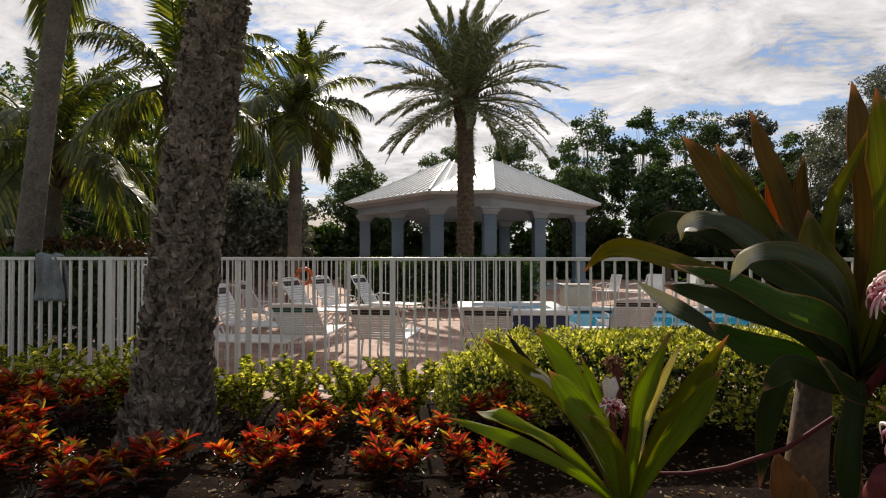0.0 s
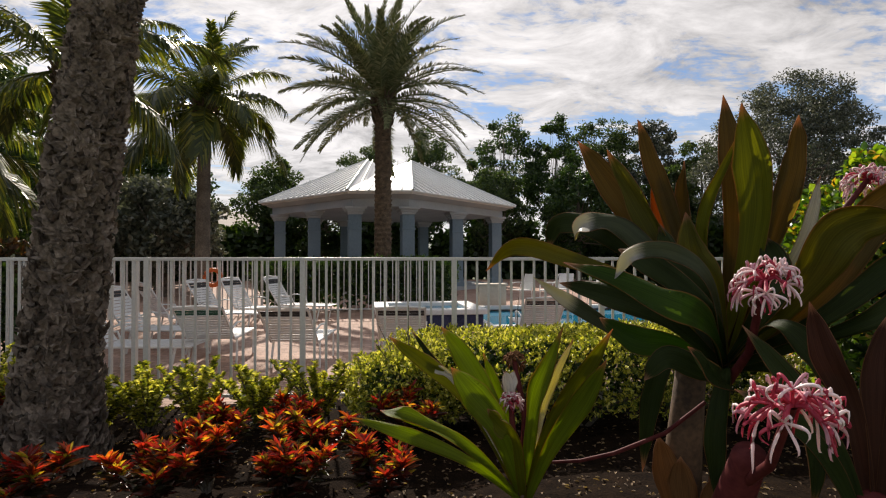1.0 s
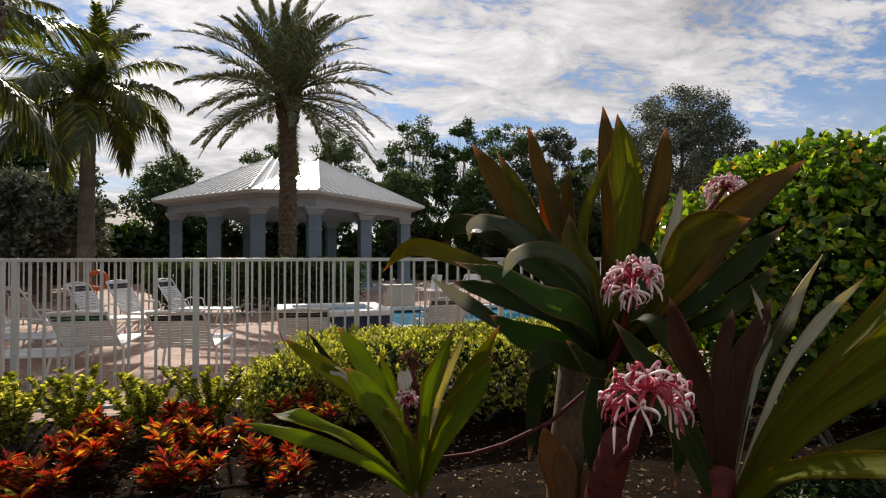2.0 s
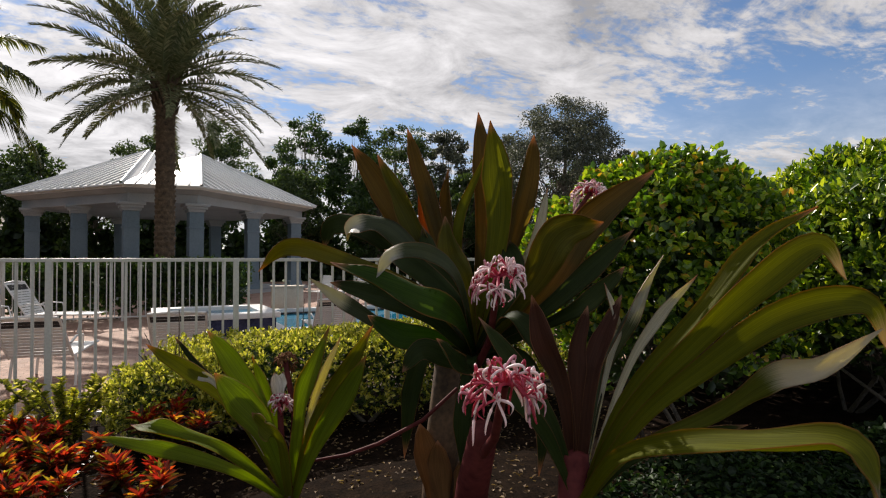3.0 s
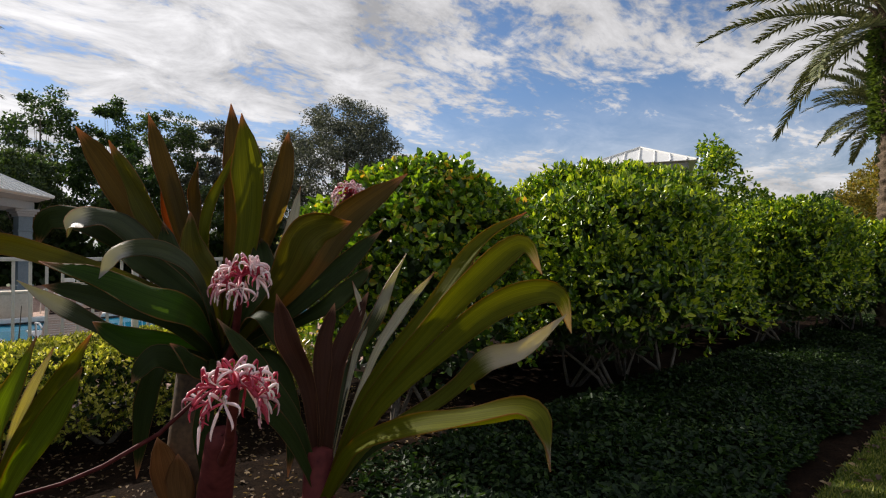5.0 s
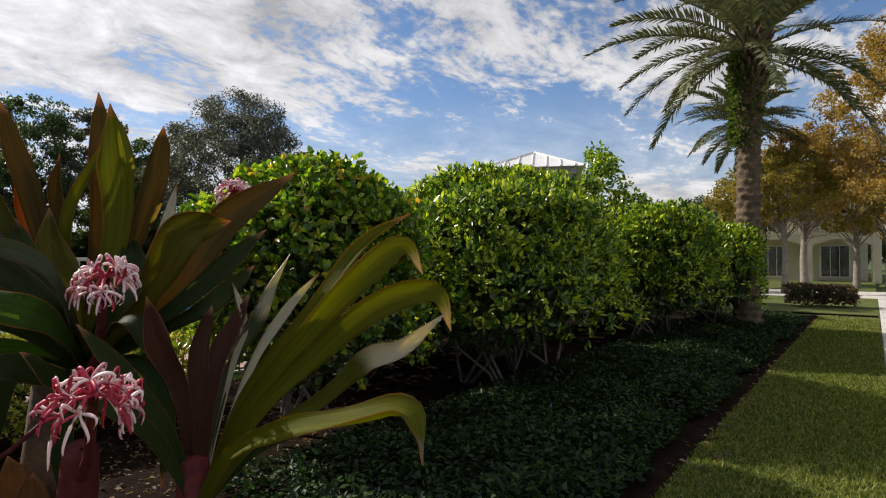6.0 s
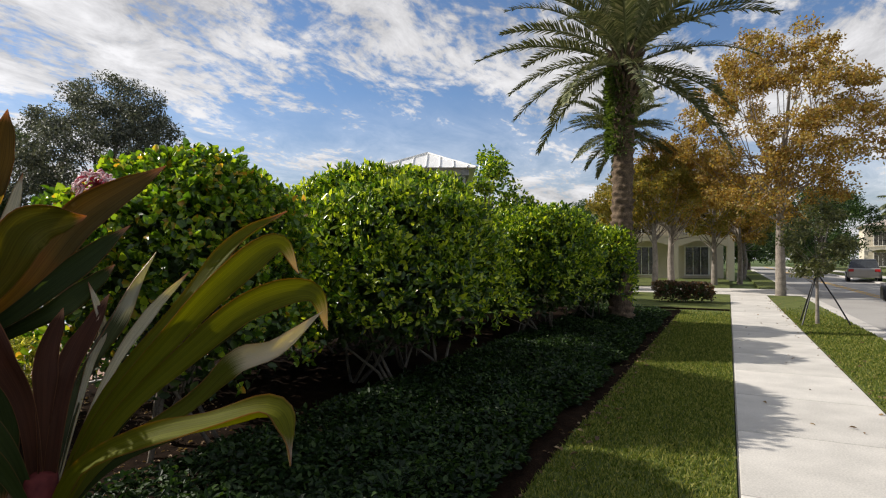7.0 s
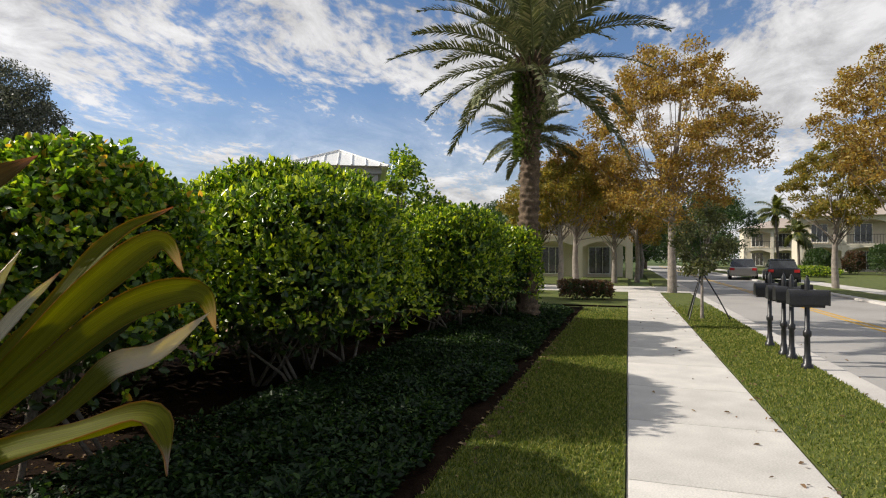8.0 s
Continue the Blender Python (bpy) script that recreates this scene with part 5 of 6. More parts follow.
def croton(loc, h, n, seed, leafm, name, label, group, size=0.15, ratio=0.3, tilt=0.6):
    r = np.random.default_rng(seed)
    top = thing(name, label, "shrub", loc, 0, group)
    n_st = 7 if name == "croton" else 18
    pos, dirs = [], []
    for i in range(n_st):
        a = i * 2.4 + r.uniform(-0.4, 0.4)
        reach = r.uniform(0.08, 0.68) * h
        e = np.array([math.cos(a) * reach, math.sin(a) * reach, h * r.uniform(0.62, 0.95)])
        v, f = tube_mesh("s", [np.array([0, 0, -0.03]), e * np.array([0.35, 0.35, 0.5]), e], [0.012, 0.009, 0.005], 5)
        link("stem", np_mesh("stem", v, f), M_stem, top)
        k = n // n_st
        s = r.uniform(0.25 if name == "croton" else 0.08, 1.0, k) ** 0.7
        p = np.stack([e[0] * s ** 1.3, e[1] * s ** 1.3, e[2] * s], 1)
        b = r.uniform(0, 6.28, k)
        d = np.stack([np.cos(b), np.sin(b), tilt + 1.3 * (s - 0.5) + r.normal(0, 0.25, k)], 1)
        pos.append(p)
        dirs.append(unit(d))
    p, d = np.concatenate(pos), np.concatenate(dirs)
    L = size * r.uniform(0.65, 1.25, len(p))
    v, f = leaves(p, d, unit(np.array([[0, 0, 1.0]]) + 0.45 * r.standard_normal((len(p), 3))), L, L * ratio, 0.25, 0.2)
    if name != "croton":
        link("foliage", np_mesh("foliage", v, f), leafm, top)
        return top
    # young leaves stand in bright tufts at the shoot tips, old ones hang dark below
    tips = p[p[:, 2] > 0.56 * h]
    # the bush's inner shade is put into the old leaves' dark colour
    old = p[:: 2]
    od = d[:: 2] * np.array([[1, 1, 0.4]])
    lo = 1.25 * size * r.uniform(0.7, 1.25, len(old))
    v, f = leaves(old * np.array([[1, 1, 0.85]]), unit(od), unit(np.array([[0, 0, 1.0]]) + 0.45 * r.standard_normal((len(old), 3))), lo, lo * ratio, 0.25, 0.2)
    link("old_shaded_leaves", np_mesh("old_shaded_leaves", v, f), L_croton_old_shade, top, "maroon-green old leaves, inner shade put into their dark colour")
    b = r.uniform(0, 6.28, len(tips))
    td = unit(np.stack([np.cos(b), np.sin(b), r.normal(1.15, 0.5, len(b))], 1))
    lt = size * r.uniform(0.8, 1.45, len(tips))
    v, f = leaves(tips, td, unit(-td * np.array([[1, 1, -0.3]]) + 0.4 * r.standard_normal((len(tips), 3))), lt, lt * ratio, 0.25, 0.25)
    link("young_leaves", np_mesh("young_leaves", v, f), leafm, top, "red, orange and yellow young leaves")
    return top


CROTONS = ((-3.55, 4.75, 0.56), (-3.05, 4.65, 0.56), (-2.55, 3.5, 0.44), (-3.0, 3.9, 0.48), (-3.5, 3.5, 0.46), (-2.05, 3.15, 0.40), (-1.8, 3.45, 0.40), (-1.12, 3.46, 0.42),
           (-0.88, 3.72, 0.46), (-0.98, 4.42, 0.44), (-0.27, 3.82, 0.46), (-0.36, 3.32, 0.42), (0.17, 3.34, 0.44), (0.36, 4.3, 0.56), (-0.45, 4.5, 0.42), (-4.2, 4.5, 0.56), (-4.4, 3.8, 0.5), (-2.6, 4.9, 0.5))
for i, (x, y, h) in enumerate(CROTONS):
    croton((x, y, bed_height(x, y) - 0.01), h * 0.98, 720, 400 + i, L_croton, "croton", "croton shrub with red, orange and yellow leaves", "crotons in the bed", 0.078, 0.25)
GOLD = ((-4.2, 5.55, 0.62), (-3.6, 5.35, 0.62), (-3.1, 5.5, 0.64), (-2.65, 5.3, 0.60), (-4.8, 5.4, 0.6), (-1.72, 5.3, 0.52), (-1.36, 5.45, 0.52), (-0.84, 5.32, 0.52), (-0.3, 5.32, 0.55), (0.38, 5.3, 0.56), (-2.1, 5.3, 0.48))
for i, (x, y, h) in enumerate(GOLD):
    croton((x, y - 0.22, 0.0), h * 1.12, 2100, 450 + i, L_gold, "golden_shrub", "golden-green leafy shrub against the fence", "golden shrubs along the fence", 0.050, 0.55, 0.4)
# red-tipped hedge line beyond the side fence
shrub((-11, 12.5, 0), 4.5, 0.8, 0.0, 1.75, "reddish clipped hedge beyond the deck", L_maroon, 9000, 0.14, 470, 0.5, stems=3, power=5)

# ---- ground cover, grass, litter ----


def ground_cover():
    r = np.random.default_rng(7)
    n = 80000
    s, o = r.uniform(2.2, 15.5, n), r.uniform(-3.2, -1.32, n)
    edge = 0.10 * np.sin(s * 2.1) + 0.06 * np.sin(s * 5.3)
    o = np.minimum(o, -1.32 + edge - 0.05)
    hgt = 0.27 * np.clip((-1.25 + edge - o) / 0.35, 0.15, 1) * (0.8 + 0.25 * np.sin(s * 3.7) * np.sin(o * 5))
    m = np.array(WALK)
    loc = np.stack([s, -o, hgt * r.uniform(0.55, 1.05, n), np.ones(n)], 1) @ m.T
    d = unit(np.stack([r.standard_normal(n), r.standard_normal(n), r.uniform(-0.1, 0.9, n)], 1))
    L = 0.05 * r.uniform(0.7, 1.3, n)
    v, f = leaves(loc[:, :3], d, unit(np.array([[0, 0, 1.0]]) + 0.5 * r.standard_normal((n, 3))), L, L * 0.55)
    tagged(link("ground_cover", np_mesh("ground_cover", v, f), L_cover), "dense dark green ground cover under the hedge", "ground cover", kind="stuff")


def grass(name, s0, s1, o0, o1, n, seed, label, h=0.045):
    r = np.random.default_rng(seed)
    s, o = s0 + (s1 - s0) * r.beta(1.6, 2.2, n), r.uniform(o0, o1, n)
    p = np.stack([s, -o, np.full(n, -0.014), np.ones(n)], 1) @ np.array(WALK).T
    d = unit(np.stack([0.6 * r.standard_normal(n), 0.6 * r.standard_normal(n), np.ones(n)], 1))
    L = h * r.uniform(0.5, 1.25, n) * (1 + 0.25 * np.abs(s) / 8)
    w = 0.006 + 0.0012 * np.abs(s)
    side = unit(np.cross(d, r.standard_normal((n, 3))))
    p0 = p[:, :3]
    v = np.stack([p0 - side * (w * 0.5)[:, None], p0 + side * (w * 0.5)[:, None], p0 + d * L[:, None]], 1).reshape(-1, 3)
    tagged(link(name, np_mesh(name, v, np.arange(n * 3).reshape(n, 3)), L_grass), label, "grass", kind="stuff")


def litter(name, n, seed, region, z, size, label):
    r = np.random.default_rng(seed)
    p = region(r, n)
    d = unit(np.stack([r.standard_normal(n), r.standard_normal(n), 0.15 * r.standard_normal(n)], 1))
    L = size * r.uniform(0.5, 1.3, n)
    v, f = leaves(p, d, unit(np.array([[0, 0, 1.0]]) + 0.25 * r.standard_normal((n, 3))), L, L * 0.5, 0.25, 0.2)
    tagged(link(name, np_mesh(name, v, f), L_litter), label, "leaf litter", kind="stuff")


def on_bed(r, n):
    x, y = r.uniform(-5, 5, n), r.uniform(1.6, 5.6, n)
    return np.stack([x, y, np.array([bed_height(a, b) for a, b in zip(x, y)]) + 0.008], 1)


def on_walk(r, n):
    s, o = r.uniform(3, 24, n), r.uniform(0.05, 3.0, n)
    o = np.where(r.random(n) < 0.6, 1.28 + 0.12 * r.standard_normal(n), o)
    return (np.stack([s, -o, np.full(n, 0.012), np.ones(n)], 1) @ np.array(WALK).T)[:, :3]


def on_bed_edge(r, n):
    s, o = r.uniform(2.5, 15, n), -1.18 + 0.1 * r.standard_normal(n)
    return (np.stack([s, -o, np.full(n, 0.01), np.ones(n)], 1) @ np.array(WALK).T)[:, :3]


ground_cover()
grass("lawn_grass", -4, 18, -1.22, -0.01, 90000, 11, "short mown grass beside the pavement", 0.034)
grass("verge_grass", -4, 20, 1.31, 2.46, 60000, 12, "short mown grass on the verge", 0.034)
litter("bed_litter", 7000, 13, on_bed, 0, 0.034, "dry brown leaves and bark chips on the bed")
litter("walk_litter", 200, 14, on_walk, 0, 0.052, "a few dry brown leaves on pavement and verge")
litter("edge_litter", 240, 15, on_bed_edge, 0, 0.06, "dry leaves along the edge of the bed")

# ---- poolside furniture ----


def lounger(loc, rz, strap, label, back=58):
    top = thing("sun_lounger", label, "lounger", loc, rz, "sun loungers on the deck")
    W, seat_l, back_l, z = 0.62, 1.25, 0.75, 0.36
    a = radians(back)
    bx, bz = -back_l * math.cos(a), back_l * math.sin(a)
    for sy in (-1, 1):
        y = sy * W / 2
        v, f = tube_mesh("f", [(seat_l, y, z), (seat_l * 0.5, y, z), (0, y, z)], [0.016] * 3, 7)
        link("side_rail", np_mesh("side_rail", v, f), M_white, top)
        v, f = tube_mesh("f", [(0, y, z), (bx * 0.5, y, z + bz * 0.5), (bx, y, z + bz)], [0.016] * 3, 7)
        link("back_rail", np_mesh("back_rail", v, f), M_white, top)
        for x in (0.12, seat_l - 0.2):
            v, f = tube_mesh("f", [(x, y, z), (x - 0.03, y * 1.04, z * 0.5), (x - 0.07, y * 1.05, 0)], [0.016] * 3, 7)
            link("leg", np_mesh("leg", v, f), M_white, top)
        v, f = tube_mesh("f", [(-0.1, y, z + 0.16), (0.05, y * 1.06, z + 0.22), (0.35, y * 1.06, z + 0.2), (0.42, y, z)], [0.014] * 4, 7)
        link("armrest", np_mesh("armrest", v, f), M_white, top)
    v, f = tube_mesh("f", [(bx, -W / 2, z + bz), (bx * 1.04, 0, z + bz * 1.04), (bx, W / 2, z + bz)], [0.016] * 3, 7)
    link("head_rail", np_mesh("head_rail", v, f), M_white, top)
    n = 13
    for i in range(n):
        k = (i + 0.5) / n
        bm = boxed(-0.023, 0.023, -W / 2, W / 2, -0.003, 0.003)
        ob = part("strap", bm, strap if i in (n - 2, n - 3) else M_strap, top)
        ob.matrix_basis = pose(bx * k, 0, z + bz * k, 0, back, 0)
    for i in range(20):
        ob = part("strap", boxed(-0.024, 0.024, -W / 2, W / 2, -0.003, 0.003), M_strap, top)
        ob.matrix_basis = pose(0.05 + (seat_l - 0.08) * i / 19, 0, z, 0, 0, 0)
    return top


LAB = "white strap sun lounger with raised back on the deck"
lounger((-0.82, 7.75, 0), 82, M_strap_dark, "white strap sun lounger with dark head strap, seen from behind", 41)
lounger((-1.98, 8.15, 0), 87, M_strap_green, "white strap sun lounger with green head strap, seen from behind", 40)
lounger((0.62, 7.75, 0), 84, M_strap_dark, "white strap sun lounger with dark head strap, seen from behind", 40)
lounger((2.95, 9.0, 0), 84, M_strap_dark, "white strap sun lounger with dark head strap, seen from behind", 40)
for x, y, a in ((-3.25, 7.9, -6), (-3.5, 9.6, -10), (-3.6, 11.2, 40), (-3.0, 12.3, -20), (-2.55, 13.2, -26), (-1.75, 13.9, -22)):
    lounger((x, y, 0), a, M_strap_dark, LAB)


def patio_chair(loc, rz):
    top = thing("patio_chair", "white metal patio chair by the pavilion", "chair", loc, rz, "patio chairs")
    for sx in (-1, 1):
        for sy in (-1, 1):
            v, f = tube_mesh("l", [(sx * 0.24, sy * 0.25, 0), (sx * 0.23, sy * 0.25, 0.22), (sx * 0.22, sy * 0.25, 0.43)], [0.014] * 3, 6)
            link("leg", np_mesh("leg", v, f), M_white, top)
    part("seat", boxed(-0.25, 0.25, -0.26, 0.26, 0.41, 0.44, 0.01), M_strap, top)
    ob = part("backrest", boxed(-0.015, 0.015, -0.25, 0.25, 0.0, 0.5, 0.008), M_strap, top)
    ob.matrix_basis = pose(-0.23, 0, 0.44, 0, -14, 0)
    for sy in (-1, 1):
        v, f = tube_mesh("a", [(-0.24, sy * 0.27, 0.66), (0.0, sy * 0.28, 0.66), (0.22, sy * 0.27, 0.62), (0.24, sy * 0.26, 0.43)], [0.014] * 4, 6)
        link("armrest", np_mesh("armrest", v, f), M_white, top)


for x, y, a in ((5.1, 17.6, 200), (5.9, 17.4, 160), (6.6, 17.9, 230), (7.4, 17.5, 180)):
    patio_chair((x, y, 0), a)

t = thing("towel_bin", "beige panelled bin standing on the deck", "bin", (3.95, 16.9, 0))
part("body", boxed(-0.42, 0.42, -0.25, 0.25, 0.0, 0.62, 0.02), M_beige, t)
part("lid", boxed(-0.45, 0.45, -0.28, 0.28, 0.62, 0.67, 0.015), M_beige, t)


def spa():
    t = thing("spa", "raised spa with white coping and blue mosaic tile", "spa", (1.45, 12.2, 0))
    part("wall", boxed(-1.05, 1.05, -1.0, 1.0, 0, 0.33, 0.03), M_tile_blue, t, "dark blue tiled wall")
    for x0, x1, y0, y1 in ((-1.12, 1.12, -1.07, -0.75), (-1.12, 1.12, 0.75, 1.07), (-1.12, -0.8, -0.75, 0.75), (0.8, 1.12, -0.75, 0.75)):
        part("coping", boxed(x0, x1, y0, y1, 0.33, 0.44, 0.025), M_white, t)
    part("water", boxed(-0.8, 0.8, -0.75, 0.75, 0.334, 0.36), M_water, t)


spa()


def towel():
    r = np.random.default_rng(3)
    n, m = 26, 14
    u, w = np.meshgrid(np.linspace(0, 1, n), np.linspace(0, 1, m), indexing="ij")
    x = -4.28 + 0.36 * (w - 0.5) * (0.7 + 0.5 * np.abs(u - 0.4)) + 0.02 * np.sin(u * 9 + w * 7)
    z = np.where(u < 0.6, 1.53 - np.abs(u - 0.55) * 0.95, 1.53 - (u - 0.55) * 1.1) + 0.01 * np.sin(w * 11)
    y = 6.19 + np.where(u < 0.55, -1, 1) * (0.035 + 0.018 * np.sin(w * 18)) * np.clip(np.abs(u - 0.55) * 8, 0.2, 1)
    i = np.arange(n * m).reshape(n, m)
    f = np.stack([i[:-1, :-1], i[1:, :-1], i[1:, 1:], i[:-1, 1:]], -1).reshape(-1, 4)
    me = np_mesh("towel", np.stack([x, y, z], -1).reshape(-1, 3), f)
    ob = tagged(link("towel", me, M_towel), "grey towel hung over the fence rail", "towel")
    mod = ob.modifiers.new("thick", "SOLIDIFY")
    mod.thickness = 0.008


towel()
v, f = tube_mesh("spike", [(0, 0, -0.05), (0, 0, 0.18), (0, 0, 0.38)], [0.012, 0.012, 0.01], 8)
sp = tagged(link("sprinkler_riser", np_mesh("sprinkler_riser", v, f), M_black), "thin black sprinkler riser standing in the bed", "sprinkler")
sp.location = (0.0, 5.4, 0.0)
part("nozzle", boxed(-0.02, 0.02, -0.02, 0.02, 0.37, 0.42, 0.006), M_black, sp)

v, f = tube_mesh("ring", [(0.19 * math.cos(a), 0.0, 0.19 * math.sin(a)) for a in np.linspace(0, 2 * math.pi, 25)], [0.05] * 25, 8)
ring_ob = tagged(link("life_ring", np_mesh("life_ring", v, f), mat("orange_ring", (0.55, 0.10, 0.02), (0.68, 0.16, 0.03), 0.5, 4, 40, 0.05)), "orange life ring hung on the back fence", "life ring")
ring_ob.location = (-3.55, 14.5, 0.98)

# ---- the street ----


def mailbox(loc, rz):
    top = thing("mailbox", "black metal mailbox on a ringed post", "mailbox", loc, rz, "mailboxes by the road")
    prof = [(0.0, 0.075), (0.05, 0.075), (0.07, 0.052), (0.16, 0.048), (0.18, 0.038), (0.42, 0.036), (0.44, 0.052), (0.50, 0.052), (0.52, 0.033), (1.0, 0.031)]
    v, f = tube_mesh("p", [(0, 0, z) for z, _ in prof], [q for _, q in prof], 12)
    link("post", np_mesh("post", v, f), M_black, top)
    part("bracket", boxed(-0.05, 0.05, -0.2, 0.2, 0.82, 0.855, 0.006), M_black, top)
    # arched body
    n = 12
    ring = [(-0.08, 0.855), (-0.08, 0.98)] + [(-0.08 * math.cos(a), 0.98 + 0.08 * math.sin(a)) for a in np.linspace(0, math.pi, n)[1:-1]] + [(0.08, 0.98), (0.08, 0.855)]
    bm = bmesh.new()
    a, b = [bm.verts.new((x, -0.23, z)) for x, z in ring], [bm.verts.new((x, 0.23, z)) for x, z in ring]
    for i in range(len(ring)):
        j = (i + 1) % len(ring)
        bm.faces.new((a[i], a[j], b[j], b[i]))
    bm.faces.new(a[::-1])
    bm.faces.new(b)
    bmesh.ops.recalc_face_normals(bm, faces=bm.faces)
    body = part("body", bm, M_black, top)
    part("door", boxed(-0.09, 0.09, -0.25, -0.23, 0.85, 1.055, 0.008), M_black, body)
    part("flag", boxed(0.082, 0.09, -0.1, 0.05, 0.98, 1.12, 0.002), M_black, top)
    v, f = tube_mesh("p", [(0, 0, 0.98), (0, 0, 1.18), (0, 0, 1.25)], [0.03, 0.035, 0.004], 10)
    link("finial", np_mesh("finial", v, f), M_black, top)


for x, y in ((10.85, -3.89), (9.92, -3.78), (9.62, -3.78), (8.84, -3.69)):
    mailbox((x, y, -0.006), -4)


def window(parent, x, z, w, h, y, nx=2):
    """A window set in a facade that faces -y in the house's own frame."""
    wd = part("window", boxed(x - w / 2, x + w / 2, y - 0.02, y + 0.02, z, z + h), M_glass_dark, parent)
    for x0, x1, z0, z1 in ((x - w / 2 - 0.08, x + w / 2 + 0.08, z - 0.08, z), (x - w / 2 - 0.08, x + w / 2 + 0.08, z + h, z + h + 0.08), (x - w / 2 - 0.08, x - w / 2, z, z + h), (x + w / 2, x + w / 2 + 0.08, z, z + h)):
        part("frame", boxed(x0, x1, y - 0.06, y + 0.02, z0, z1), M_white, wd)
    for i in range(1, nx):
        q = x - w / 2 + w * i / nx
        part("glazing_bar", boxed(q - 0.02, q + 0.02, y - 0.045, y - 0.021, z, z + h), M_white, wd)


def hip_roof(parent, x0, x1, y0, y1, z, h, material, eave=0.6):
    bm = bmesh.new()
    c = [bm.verts.new(p) for p in ((x0 - eave, y0 - eave, z), (x1 + eave, y0 - eave, z), (x1 + eave, y1 + eave, z), (x0 - eave, y1 + eave, z))]
    k = min(x1 - x0, y1 - y0) / 2 + eave
    if x1 - x0 > y1 - y0:
        r0, r1 = bm.verts.new((x0 - eave + k, (y0 + y1) / 2, z + h)), bm.verts.new((x1 + eave - k, (y0 + y1) / 2, z + h))
        fs = ((c[0], c[1], r1, r0), (c[2], c[3], r0, r1), (c[3], c[0], r0), (c[1], c[2], r1))
    else:
        r0, r1 = bm.verts.new(((x0 + x1) / 2, y0 - eave + k, z + h)), bm.verts.new(((x0 + x1) / 2, y1 + eave - k, z + h))
        fs = ((c[1], c[2], r1, r0), (c[3], c[0], r0, r1), (c[0], c[1], r0), (c[2], c[3], r1))
    for f in fs:
        bm.faces.new(f)
    bm.faces.new(c[::-1])
    bmesh.ops.recalc_face_normals(bm, faces=bm.faces)
    return part("roof", bm, material, parent)


def house(loc, rz, w, d, label, storeys=2, arches=3, wallm=None):
    """A stucco house; its arcaded front faces -y in its own frame."""
    wallm = wallm or M_cream
    t = thing("house", label, "house", loc, rz)
    H = 3.0 * storeys
    part("wall", boxed(-w / 2, w / 2, 0, d, -0.1, H), wallm, t)
    hip_roof(t, -w / 2, w / 2, -2.2, d, H, 1.9, M_rooftile)
    # the deep front loggia: piers, arches and balcony
    bay = w / arches
    for i in range(arches + 1):
        x = -w / 2 + bay * i
        part("pier", boxed(x - 0.22, x + 0.22, -2.2, -1.76, -0.1, H, 0.02), wallm, t)
    for i in range(arches):
        x0, x1 = -w / 2 + bay * i + 0.22, -w / 2 + bay * (i + 1) - 0.22
        for lvl in range(storeys):
            zb = 3.0 * lvl
            bm = bmesh.new()
            n = 14
            pts = [(x0, zb + 3.0), (x0, zb + 2.2)] + [(x0 + (x1 - x0) * k / n, zb + 2.2 + 0.42 * math.sin(math.pi * k / n)) for k in range(1, n)] + [(x1, zb + 2.2), (x1, zb + 3.0)]
            f = bm.faces.new([bm.verts.new((x, -2.16, z)) for x, z in pts])
            e = bmesh.ops.extrude_face_region(bm, geom=[f])["geom"]
            bmesh.ops.translate(bm, vec=(0, 0.36, 0), verts=[g for g in e if isinstance(g, bmesh.types.BMVert)])
            bmesh.ops.recalc_face_normals(bm, faces=bm.faces)
            part("arch", bm, wallm, t)
            window(t, (x0 + x1) / 2, zb + 0.25, 1.5, 1.95, -0.03, 3)
        if storeys > 1:
            part("balcony_rail", boxed(x0, x1, -2.05, -2.0, 3.95, 4.0), M_black, t)
            bm = bmesh.new()
            for k in range(14):
                q = x0 + (x1 - x0) * (k + 0.5) / 14
                box(bm, q - 0.012, q + 0.012, -2.04, -2.01, 3.0, 3.95)
            part("balusters", bm, M_black, t)
    if storeys > 1:
        part("balcony_floor", boxed(-w / 2, w / 2, -2.2, 0, 2.88, 3.0), wallm, t)
    return t


house((44.5, -1.5, 0), -84, 7, 10, "two-storey cream stucco house with arched balconies", 2, 2)
house((70.1, -32.6, 0), -106, 12, 10, "two-storey cream house with arched porch across the road")
house((98, -34.5, 0), -102, 11, 10, "pale two-storey house further along the road")
house((-27, 34, 0), 12, 16, 10, "pale house beyond the trees", 2, 4)
house((-9, 41, 0), 0, 14, 10, "pale house beyond the trees", 1, 4)


